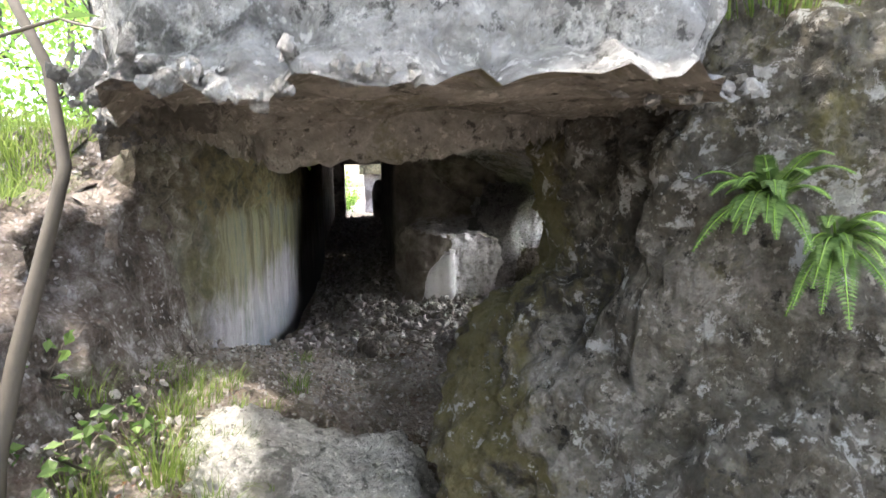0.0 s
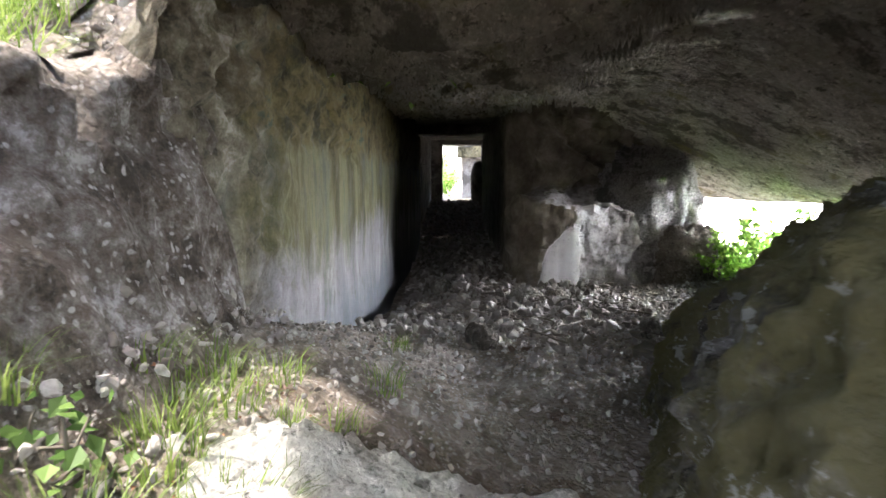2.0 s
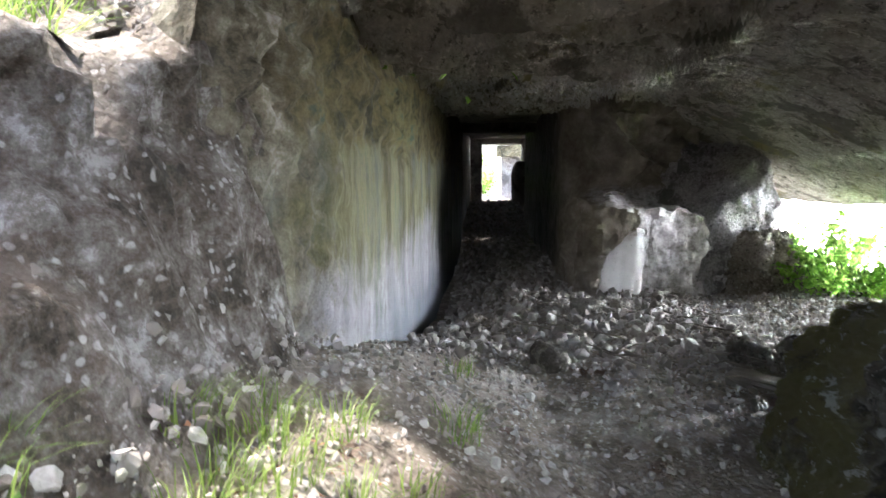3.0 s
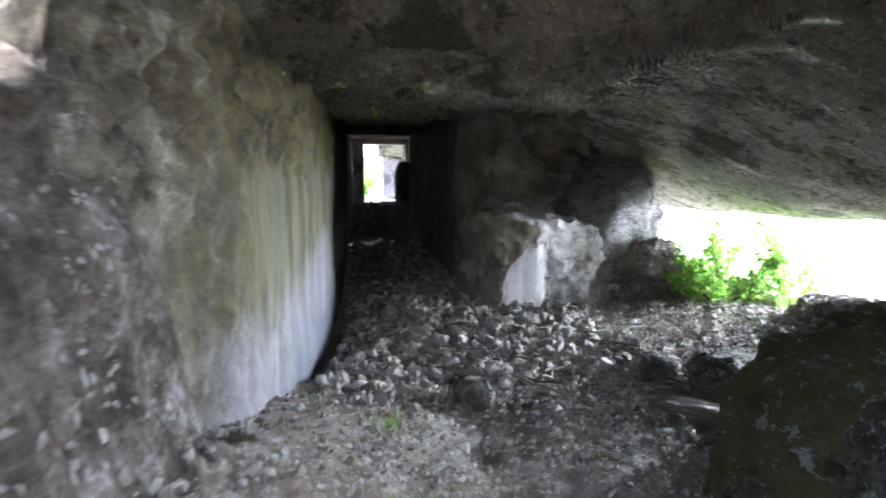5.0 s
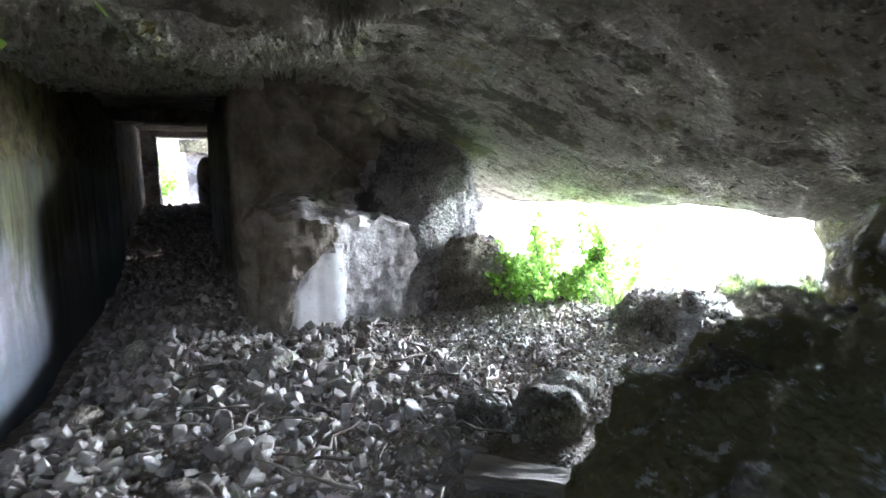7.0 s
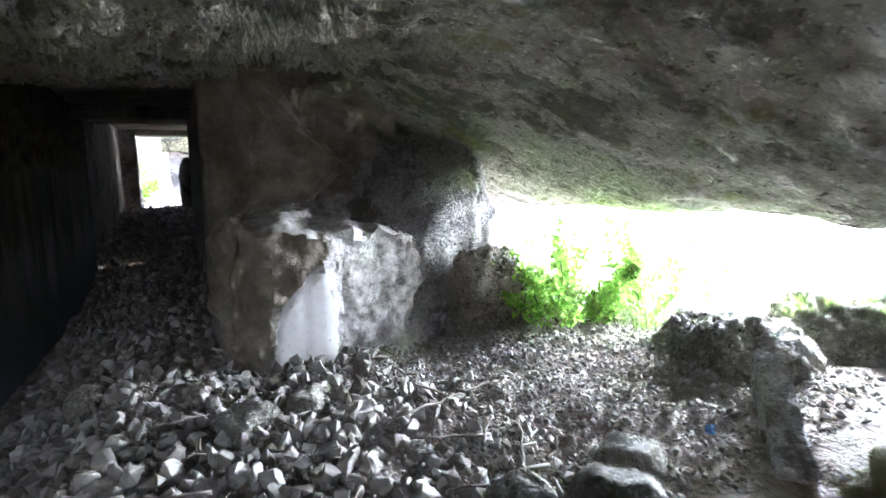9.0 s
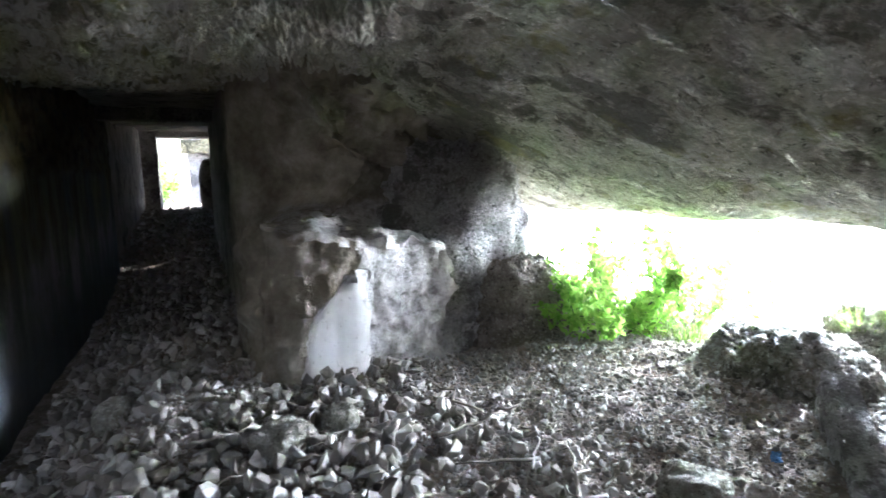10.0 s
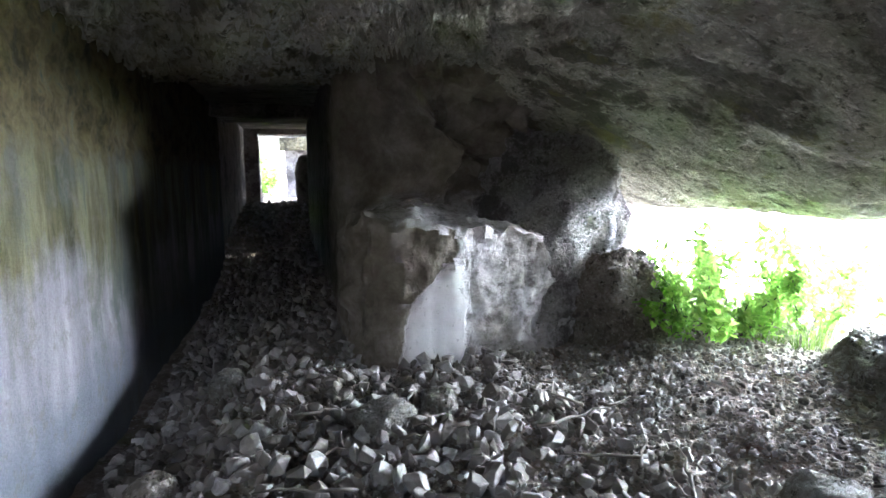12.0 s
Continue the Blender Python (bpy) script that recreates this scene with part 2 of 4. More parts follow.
def wall_material():
    """Old board-marked concrete: lime runs, algae and painted shade above, grey with painted violet skylight below."""
    g = Graph("stained_concrete", 0.85)
    runs = g.noise(1.7, 7, 0.62, stretch=(1.0, 1.0, 0.16))
    runs2 = g.noise(3.6, 8, 0.66, stretch=(1.0, 1.0, 0.17))
    grain = g.noise(70, 4, 0.7)
    blot = g.noise(1.5, 7, 0.66)
    z = g.axis("Z")
    # ragged step in colour: algae, and the upper limit of the opening's skylight
    line = g.math("ADD", z, g.math("ADD", g.math("MULTIPLY", g.math("SUBTRACT", runs, 0.5), 2.2), g.math("MULTIPLY", g.math("SUBTRACT", blot, 0.5), 1.2)))
    algae_shade = g.ramp(line, (0.6, 0.0), (1.2, 1.0))
    bare = g.ramp(runs2, (0.3, (0.16, 0.15, 0.158)), (0.5, (0.26, 0.245, 0.255)), (0.7, (0.42, 0.40, 0.405)))
    green = g.ramp(runs2, (0.32, (0.04, 0.037, 0.017)), (0.46, (0.10, 0.092, 0.042)), (0.57, (0.19, 0.178, 0.10)), (0.68, (0.07, 0.09, 0.066)))
    base = g.mix(algae_shade, bare, green)
    stain = g.ramp(g.math("ADD", g.math("MULTIPLY", runs, 0.6), g.math("MULTIPLY", blot, 0.4)), (0.49, 0.0), (0.60, 0.85))
    base = g.mix(stain, base, (0.10, 0.118, 0.112))
    foot = g.ramp(g.math("ADD", z, g.math("MULTIPLY", blot, 1.0)), (0.55, 0.8), (1.1, 0.0))
    base = g.mix(foot, base, (0.13, 0.145, 0.165))
    base = g.mix(g.ramp(g.noise(7, 6, 0.7), (0.36, 0.55), (0.47, 0.0)), base, (0.15, 0.135, 0.11))
    base = g.mix(0.45, base, g.ramp(grain, (0.3, 0.25), (0.7, 1.0)), "MULTIPLY")
    rag = g.noise(3.5, 9, 0.7)
    crust = g.ramp(g.noise(4, 10, 0.74), (0.38, (0.022, 0.019, 0.010)), (0.47, (0.075, 0.060, 0.026)), (0.56, (0.14, 0.115, 0.052)), (0.64, (0.055, 0.075, 0.055)))
    over = g.math("SUBTRACT", g.math("ADD", z, g.math("MULTIPLY", g.math("SUBTRACT", rag, 0.5), 0.55)), 1.2)
    base = g.mix(g.ramp(over, (0.42, 0.0), (0.56, 0.9)), base, crust)
    edge = g.math("SUBTRACT", g.math("ADD", g.axis("Y"), g.math("MULTIPLY", g.math("SUBTRACT", rag, 0.5), 2.4)), 4.2)
    base = g.mix(g.ramp(edge, (0.18, 0.9), (0.75, 0.0)), base, g.ramp(g.noise(5, 11, 0.77), (0.40, (0.03, 0.025, 0.018)), (0.48, (0.10, 0.085, 0.06)), (0.56, (0.18, 0.16, 0.12)), (0.64, (0.32, 0.30, 0.27))))
    g.bump(g.math("ADD", grain, g.math("MULTIPLY", rag, 2.5)), 0.7, 0.02)
    return g.done(base)


def broken_wall_material():
    """Brown broken concrete; the bare pale face low down beyond a slanting break; crumbled pale rubble past it; upward
    faces of the ledge coloured paler.
    """
    g = Graph("broken_wall", 0.9)
    x, z = g.axis("X"), g.axis("Z")
    rag = g.math("SUBTRACT", g.noise(5, 8, 0.7), 0.5)
    tone = g.noise(3.0, 10, 0.7)
    brown = g.ramp(tone, (0.36, (0.12, 0.098, 0.075)), (0.5, (0.20, 0.17, 0.135)), (0.64, (0.30, 0.27, 0.23)))
    pale = g.ramp(g.noise(11, 9, 0.75), (0.38, (0.25, 0.222, 0.21)), (0.48, (0.43, 0.40, 0.388)), (0.6, (0.58, 0.55, 0.54)))
    smooth = g.ramp(g.noise(3, 7, 0.6), (0.3, (0.50, 0.47, 0.46)), (0.6, (0.66, 0.63, 0.62)))
    smooth = g.mix(g.ramp(g.noise(26, 4, 0.7), (0.6, 0.0), (0.66, 0.6)), smooth, (0.3, 0.27, 0.25))
    past = g.math("ADD", g.math("SUBTRACT", x, g.math("MULTIPLY", g.math("POWER", g.math("MULTIPLY", z, 1.19, True), 3.0), 0.46)), g.math("MULTIPLY", rag, 0.14))
    beyond = g.ramp(g.math("SUBTRACT", past, 0.56), (0.0, 0.0), (0.02, 1.0))
    low = g.ramp(g.math("ADD", z, g.math("MULTIPLY", rag, 0.2)), (0.82, 1.0), (0.86, 0.0))
    stop = g.ramp(g.math("SUBTRACT", g.math("ADD", x, g.math("MULTIPLY", rag, 0.5)), 1.0), (0.08, 1.0), (0.16, 0.0))
    ledge = g.math("MULTIPLY", g.ramp(g.axis("Z", g.geo.outputs["Normal"]), (0.45, 0.0), (0.7, 1.0)), g.ramp(g.math("ADD", x, rag), (0.45, 0.0), (0.6, 1.0)))
    roofward = g.ramp(g.math("MULTIPLY", g.math("ADD", z, g.math("MULTIPLY", rag, 0.4)), 0.5), (0.62, 1.0), (0.7, 0.0))
    base = g.mix(g.math("MULTIPLY", g.math("MAXIMUM", beyond, ledge), roofward), brown, pale)
    bare = g.math("MULTIPLY", g.math("MULTIPLY", beyond, low), g.math("MULTIPLY", stop, g.math("SUBTRACT", 1.0, ledge)))
    base = g.mix(bare, base, smooth)
    g.bump(g.math("MULTIPLY", g.math("SUBTRACT", 1.1, bare), g.math("ADD", g.noise(16, 8, 0.72), tone)), 0.9, 0.035)
    return g.done(base)


def stone_material():
    g = Graph("rubble_stone", 0.9)
    info = g.n.new("ShaderNodeObjectInfo")
    own = g.math("FRACT", g.math("ADD", info.outputs["Random"], g.geo.outputs["Random Per Island"]))
    base = g.ramp(own, (0.0, (0.13, 0.11, 0.095)), (0.35, (0.22, 0.195, 0.175)), (0.75, (0.32, 0.295, 0.272)), (1.0, (0.46, 0.43, 0.40)))
    base = g.mix(g.ramp(g.noise(14, 5, 0.7), (0.45, 0.0), (0.62, 0.55)), base, (0.17, 0.15, 0.13))
    base = g.mix(g.ramp(g.noise(5, 5, 0.7), (0.6, 0.0), (0.7, 0.5)), base, (0.14, 0.15, 0.08))
    g.bump(g.noise(45, 5, 0.7), 0.6, 0.015)
    return g.done(base)


def plain_material(name, low, high, scale=8.0, rough=0.85, bump=0.3):
    g = Graph(name, rough)
    info = g.n.new("ShaderNodeObjectInfo")
    own = g.math("FRACT", g.math("ADD", info.outputs["Random"], g.geo.outputs["Random Per Island"]))
    fac = g.math("ADD", g.math("MULTIPLY", own, 0.6), g.math("MULTIPLY", g.noise(scale), 0.4))
    g.bump(g.noise(scale * 6), bump, 0.01)
    return g.done(g.ramp(fac, (0.15, low), (0.85, high)))


def leaf_material(name, low, high):
    g = Graph(name, 0.55)
    own = g.geo.outputs["Random Per Island"]
    col = g.ramp(g.math("ADD", g.math("MULTIPLY", own, 0.8), g.math("MULTIPLY", g.noise(3), 0.2)), (0.1, low), (0.9, high))
    g.done(col)
    tr = g.n.new("ShaderNodeBsdfTranslucent")
    g.link(col, tr.inputs[0])
    ms = g.n.new("ShaderNodeMixShader")
    ms.inputs[0].default_value = 0.45
    g.link(g.b.outputs[0], ms.inputs[1])
    g.link(tr.outputs[0], ms.inputs[2])
    g.link(ms.outputs[0], g.n["Material Output"].inputs[0])
    return g.mat


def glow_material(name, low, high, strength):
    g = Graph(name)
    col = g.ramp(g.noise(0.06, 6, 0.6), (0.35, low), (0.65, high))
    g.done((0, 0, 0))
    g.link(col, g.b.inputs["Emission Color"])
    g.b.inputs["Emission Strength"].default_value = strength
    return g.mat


FACE = rock_material("weathered_pale_rock", (0.19, 0.185, 0.17), (0.42, 0.41, 0.385), (0.62, 0.61, 0.58), (0.14, 0.14, 0.05), 0.66, 13, 0.5, 0.035)
# lighter copy of the pale rock: sunlight on the step block put into colour
SUNLIT_ROCK = rock_material("sunlit_pale_rock", (0.36, 0.35, 0.31), (0.64, 0.62, 0.57), (0.80, 0.78, 0.73), (0.20, 0.19, 0.08), 0.74, 13, 0.3, 0.035)
ROCK = rock_material("tan_rock", (0.14, 0.125, 0.10), (0.27, 0.245, 0.20), (0.42, 0.40, 0.36), (0.20, 0.17, 0.08), 0.66, 14, 0.3, 0.03)
BOULDER = rock_material("mossy_boulder", (0.05, 0.045, 0.033), (0.135, 0.122, 0.092), (0.31, 0.29, 0.25), (0.23, 0.205, 0.085), 0.57, 12, 0.6, 0.04, 1.5)
CEILING = rock_material("sooty_ceiling", (0.25, 0.227, 0.185), (0.45, 0.41, 0.345), (0.60, 0.56, 0.49), (0.34, 0.31, 0.15), 0.56, 11, 0.0, 0.028, None, True)
BROKEN = rock_material("broken_concrete", (0.13, 0.108, 0.085), (0.23, 0.198, 0.165), (0.34, 0.31, 0.27), (0.17, 0.15, 0.07), 0.64, 18, 0.0, 0.014)
SCREE = rock_material("pale_scree", (0.25, 0.225, 0.215), (0.43, 0.40, 0.39), (0.60, 0.57, 0.56), (0.18, 0.16, 0.08), 0.74, 24, 0.0, 0.03)
UPPER = rock_material("algae_crusted_concrete", (0.07, 0.062, 0.036), (0.17, 0.148, 0.08), (0.28, 0.25, 0.165), (0.10, 0.13, 0.09), 0.54, 9, 0.0, 0.03)
SOIL = soil_material()
WALL = wall_material()
BREAK = broken_wall_material()
STONE = stone_material()
# two leaf greens: backlight is put into the first, shade into the second
LEAF = leaf_material("backlit_leaf", (0.14, 0.27, 0.04), (0.32, 0.50, 0.11))
SHADE_LEAF = leaf_material("shaded_leaf", (0.06, 0.115, 0.03), (0.15, 0.23, 0.07))
GRASS = leaf_material("grass_blade", (0.07, 0.115, 0.022), (0.20, 0.26, 0.07))
BARK = plain_material("grey_bark", (0.05, 0.044, 0.034), (0.14, 0.12, 0.095))
WOOD = plain_material("weathered_wood", (0.08, 0.068, 0.055), (0.22, 0.19, 0.16), 20)
# emissive: the valley's brightness is added as glow, which also lights the ceiling
VALLEY_GLOW = glow_material("glowing_backdrop", (0.92, 0.97, 1.0), (1.0, 1.0, 1.0), 6.0)


# ---- ground ----
def ground_z(x, y):
    """Height of the earth, without its fine relief."""
    x, y = np.asarray(x, float), np.asarray(y, float)
    z = 0.58 - 0.45 * sstep(y, -0.3, 2.0) - 0.13 * sstep(y, 4.5, 7.5)
    z = z + 0.58 * sstep(-x, 0.2, 1.6) * (1 - sstep(y, 3.6, 7.4))
    z = z - 0.38 * sstep(-x, 0.3, 1.4) * sstep(y, 6.5, 9.0) * (1 - sstep(y, 15.0, 19.0))
    z = z - 0.14 * sstep(y, 11.0, 15.0) * (1 - sstep(y, 17.0, 20.0)) + 0.44 * sstep(y, 18.0, 25.5)
    edge = 1.42 + 0.08 * sstep(y, 3.0, 4.0) + 0.42 * sstep(y, 4.2, 5.0)
    top = 0.84 + 0.22 * sstep(y, 1.0, 4.5) + 0.20 * sstep(y, 3.7, 4.4) * (1 - sstep(-x, 1.85, 2.15)) + 0.3 * sstep(y, 4.5, 7.0) - 0.25 * sstep(-x, 3.0, 6.0)
    z = z + top * sstep(-x - edge, 0.0, 1.0 - 0.40 * sstep(y, 2.6, 3.8)) * (1 - sstep(y, 26.5, 28.5))
    z = z + 0.55 * sstep(-x, 1.72, 2.1) * sstep(y, 3.7, 4.5) * (1 - sstep(y, 6.0, 7.0))
    # unseen rise added behind the path's start to block sky light
    z = z + 3.0 * sstep(-y, 2.0, 10.0)
    z = z + 0.12 * sstep(x, 1.6, 3.2) * (1 - sstep(x, 3.6, 5.0))
    z = z + 1.4 * sstep(x, 1.5, 5.0) * (1 - sstep(y, 1.0, 4.0))
    z = z - (0.55 * np.clip(x - 5.0, 0, 60) + 0.2 * np.clip(x - 5.0, 0, 400)) * sstep(y, 3.0, 6.5)
    return z


def ticks(*spans):
    """Grid lines: (start, end, step) one after another."""
    out = []
    for a, b, step in spans:
        out += list(np.arange(a, b - step * 0.3, step))
    return np.array(out + [spans[-1][1]])


def relief(p):
    near = 1 - sstep(np.abs(p[:, 0]), 6, 20)
    return near * (0.05 * fbm(p, 1.1, 3) + 0.022 * fbm(p, 5.0, 4, 0.6, 3))


def ground_at(x, y):
    p = np.array([[x, y, 0.0]])
    z = ground_z(p[:, 0], p[:, 1])
    return float((z + relief(p) * 1.0)[0])


def build_ground():
    gx = ticks((-900, -60, 140), (-60, -8, 4), (-8, -3, 0.2), (-3, 4.2, 0.045), (4.2, 9, 0.2), (9, 80, 5), (80, 900, 150))
    gy = ticks((-900, -60, 140), (-60, -4, 4), (-4, 0.4, 0.2), (0.4, 11, 0.045), (11, 30, 0.12), (30, 80, 4), (80, 900, 150))

    def fn(u, v):
        p = np.stack([u, v, np.zeros_like(u)], 1)
        p[:, 2] = ground_z(u, v) + relief(p)
        steep = sstep(-u, 1.4, 2.2) * (1 - sstep(-u, 2.4, 3.2)) * (1 - sstep(v, 4.3, 5.0))
        p[:, 0] += steep * (0.15 * ridged(p, 2.2, 5, 5) + 0.05 * fbm(p, 9.0, 3, 0.7, 7))
        p[:, 2] += steep * (0.10 * ridged(p, 3.1, 5, 6) + 0.04 * fbm(p, 11.0, 3, 0.7, 8))
        return p
    me = mesh_of("ground", sheet(gx, gy, fn), grid_faces(len(gx), len(gy)))
    return obj("ground", me, SOIL, label="bare brown earth with crumbs of stone, litter and moss", category="ground", kind="structure")


ground = build_ground()


# ---- roof slab ----
def under_z(x, y):
    """Underside of the roof."""
    z = 2.43 - 1.34 * sstep(x, 0.85, 4.6) ** 0.9
    z = z + 0.05 * sstep(y, 8.3, 10.8) * (1 - sstep(x, 0.6, 2.4)) + 0.32 * sstep(y, 11.3, 11.7) * (1 - sstep(x, 0.4, 0.8))
    z = z - 0.38 * (1 - sstep(y, 0.9, 4.6)) * (1 - sstep(x, 0.8, 2.0))
    return z - 0.25 * sstep(x, 1.0, 2.6) * (1 - sstep(x, 2.8, 3.8)) * (1 - sstep(y, 4.5, 7.5))


def build_roof():
    xs = ticks((-1.98, -1.6, 0.025), (-1.6, 3.6, 0.04), (3.6, 5.2, 0.04), (5.2, 6.4, 0.2))
    back = ticks((0.0, 6.0, 0.25), (6.0, 16.9, 0.04))            # from the far end to the lip
    face = ticks((0.0, 1.5, 0.045))
    over = ticks((0.2, 12.0, 0.6))
    vs = np.concatenate([back, 17.0 + face, 19.0 + over])

    def fn(u, v):
        n = len(u)
        flat = np.stack([u, v, np.zeros(n)], 1)
        lip = 1.18 + 0.13 * fbm(np.stack([u, np.zeros(n), np.zeros(n)], 1), 1.3, 4, 0.6, 2) + 2.7 * np.clip((-u - 0.72) / 1.15, 0, 1) + 1.5 * sstep(u, 0.15, 1.0)
        y = np.where(v <= 17, 20.0 - v * (20.0 - lip) / 16.9, lip)
        under = under_z(u, y)
        p3 = np.stack([u, y, under], 1)
        rib_zone = sstep(y, 1.8, 2.6) * (1 - sstep(y, 6.6, 7.8)) * (1 - sstep(u, 0.3, 1.6))
        phase = y * 2.1 + 0.30 * u + 0.38 * fbm(p3, 0.9, 4, 0.55, 9)
        saw = phase - np.floor(phase)
        under = under - rib_zone * (0.30 * np.where(saw < 0.76, (1 - saw / 0.76) ** 2, sstep(saw, 0.76, 1.0)) * (0.35 + 1.0 * np.abs(pnoise(p3 * np.array([0.5, 1.0, 1.0]), 1.7, 4))))
        strata = sstep(y, 7.0, 8.0) * (1 - sstep(y, 10.5, 12.0)) * (1 - sstep(u, 0.5, 2.2))
        lev = y * 3.2 + 1.4 * fbm(p3, 1.6, 4, 0.6, 12)
        under = under + strata * (0.20 * (np.where(lev % 1 < 0.72, lev % 1 / 0.72, (1 - lev % 1) / 0.28) - 0.5) + 0.02 * fbm(p3, 3.0, 4, 0.6, 13))
        rough = (1 - 0.55 * sstep(y, 12.0, 14.0)) * (1 - 0.75 * rib_zone)
        under = under + rough * (0.07 * fbm(p3, 0.8, 3, 0.5, 1) + 0.032 * ridged(p3 * np.array([0.4, 1.7, 1.0]), 2.6, 5, 2) + 0.016 * ridged(p3 * np.array([0.5, 1.3, 1.0]), 8.0, 3, 3))
        cap = sstep(-u, 1.70, 1.96) * (1 - sstep(y, 3.9, 4.25))
        rim = 4.75 + 0.25 * fbm(np.stack([np.zeros(n), y, np.zeros(n)], 1), 0.9, 3, 0.6, 6)
        cap = np.maximum(cap, sstep(u - rim, 0.0, 0.35))
        top = 3.55 + 0.12 * fbm(p3, 0.9, 3, 0.5, 8)
        climb = np.clip(v - 17.0, 0, 1.5)
        z = np.where(v <= 17, under, under + climb * (top - under) / 1.5)
        z = np.where(v >= 19, top, z)
        z = np.where(v < 19, z + cap * (top - z), z)
        yy = np.where((v > 17) & (v < 19), lip + 0.22 * climb ** 2 - 0.10 * np.sin(climb * 2.4), y)
        yy = np.where(v >= 19, lip + 0.5 + (v - 19.0) * 1.4, yy)
        p = np.stack([u, yy, z], 1)
        on_face = ((v > 16.9) & (v < 19)).astype(float)
        push = 0.07 * ridged(p, 2.4, 4, 21) + 0.045 * fbm(p, 6.5, 4, 0.6, 22)
        p[:, 1] -= on_face * push
        edge = np.exp(-((v - 17.0) / 0.07) ** 2)
        p[:, 2] -= edge * 0.05 * np.abs(fbm(p, 4.0, 4, 0.7, 23))
        return p
    pts = sheet(xs, vs, fn)
    faces = grid_faces(len(xs), len(vs))
    low = pts.reshape(len(xs), len(vs), 3)[:, (vs > 16.8) & (vs < 17.15)]
    rim = low[np.arange(len(xs)), low[:, :, 2].argmin(axis=1)]
    me = mesh_of("roof_slab", pts, faces)
    me.materials.append(CEILING)
    me.materials.append(FACE)
    me.set_sharp_from_angle(angle=radians(38))
    mid = (vs[:-1] + vs[1:]) / 2
    kind = np.tile((mid > 16.98).astype(int), len(xs) - 1)
    me.polygons.foreach_set("material_index", kind.tolist())
    return obj("ceiling", me, None, label="rough overhanging concrete roof, sooty and mossy beneath", category="ceiling", kind="structure"), rim


roof, RIM = build_roof()


# ---- walls ----
def box_into(verts, faces, a, b):
    base = len(verts)
    for x in (a[0], b[0]):
        for y in (a[1], b[1]):
            for z in (a[2], b[2]):
                verts.append((x, y, z))
    for f in ((0, 1, 3, 2), (4, 6, 7, 5), (0, 4, 5, 1), (2, 3, 7, 6), (0, 2, 6, 4), (1, 5, 7, 3)):
        faces.append(tuple(base + i for i in f))


def bowed(y):
    """Line of the long wall: back into the bank at the entrance, then slightly bowed."""
    return np.interp(y, (3.4, 4.2, 5.0, 6.3, 9.3, 12.0, 17.5), (-2.35, -1.84, -1.63, -1.58, -1.51, -1.52, -1.60))


def build_left_wall():
    ys = ticks((3.4, 11, 0.04), (11, 17.5, 0.08))
    zs = ticks((-0.9, 2.95, 0.04))

    def fn(u, v):
        p = np.stack([bowed(u), u, v], 1)
        joint = 1.66 + 0.10 * fbm(p, 1.6, 4, 0.6, 3) + 0.12 * (1 - sstep(u, 4.5, 6.5))
        above = sstep(v - joint, -0.02, 0.05)
        p[:, 0] += 0.012 * fbm(p, 1.2, 3) + 0.003 * fbm(p, 12, 3)
        p[:, 0] += above * (-0.05 + 0.10 * fbm(p, 1.8, 4, 0.6, 5) + 0.05 * ridged(p, 4.0, 3, 6)) * (1 - 0.65 * sstep(u, 6.0, 8.5))
        p[:, 0] += (1 - sstep(u, 4.5, 5.6)) * (0.05 * ridged(p, 2.6, 4, 8) + 0.04 * fbm(p, 7.0, 4, 0.65, 9))
        p[:, 0] -= 0.25 * sstep(u, 17.42, 17.5)
        p[:, 2] = np.minimum(p[:, 2], np.interp(u, (3.4, 4.0, 4.4), (1.4, 1.9, 2.95)))
        crack = np.exp(-((v - 0.55 - 0.75 * (u - 9.6) - 0.05 * fbm(p, 5, 3)) / 0.012) ** 2) * sstep(u, 9.2, 9.5) * (1 - sstep(u, 10.2, 10.5))
        p[:, 0] -= 0.012 * crack
        return p
    pts = sheet(ys, zs, fn)
    nf = grid_faces(len(ys), len(zs))
    verts, faces = [tuple(q) for q in pts], list(nf)
    box_into(verts, faces, (-2.30, 5.6, -0.8), (-1.90, 17.45, 2.95))
    me = mesh_of("wall_left", verts, faces)
    return obj("wall_left", me, WALL, label="concrete bunker wall streaked with lime runs and green algae", category="wall", kind="structure")


wall_left = build_left_wall()


def plain_wall(name, a, b, material, label, rough=0.012, step=0.12):
    """A thick wall, each side a fine grid with a slightly uneven surface."""
    bm = bmesh.new()
    bmesh.ops.create_cube(bm, size=1)
    for v in bm.verts:
        v.co = Vector([(a[i] + b[i]) / 2 + v.co[i] * (b[i] - a[i]) for i in range(3)])
    for axis in range(3):
        n = max(1, int(abs(b[axis] - a[axis]) / step))
        for k in range(1, n):
            co, no = [0, 0, 0], [0, 0, 0]
            co[axis], no[axis] = a[axis] + (b[axis] - a[axis]) * k / n, 1
            bmesh.ops.bisect_plane(bm, geom=bm.verts[:] + bm.edges[:] + bm.faces[:], plane_co=co, plane_no=no)
    q = np.array([v.co[:] for v in bm.verts])
    d = np.stack([fbm(q, 1.6, 4, 0.6, s) for s in (31, 32, 33)], 1) * rough
    for v, e in zip(bm.verts, d):
        v.co += Vector(e)
    me = bpy.data.meshes.new(name)
    bm.to_mesh(me)
    bm.free()
    return obj(name, me, material, label=label, category="wall", kind="structure")


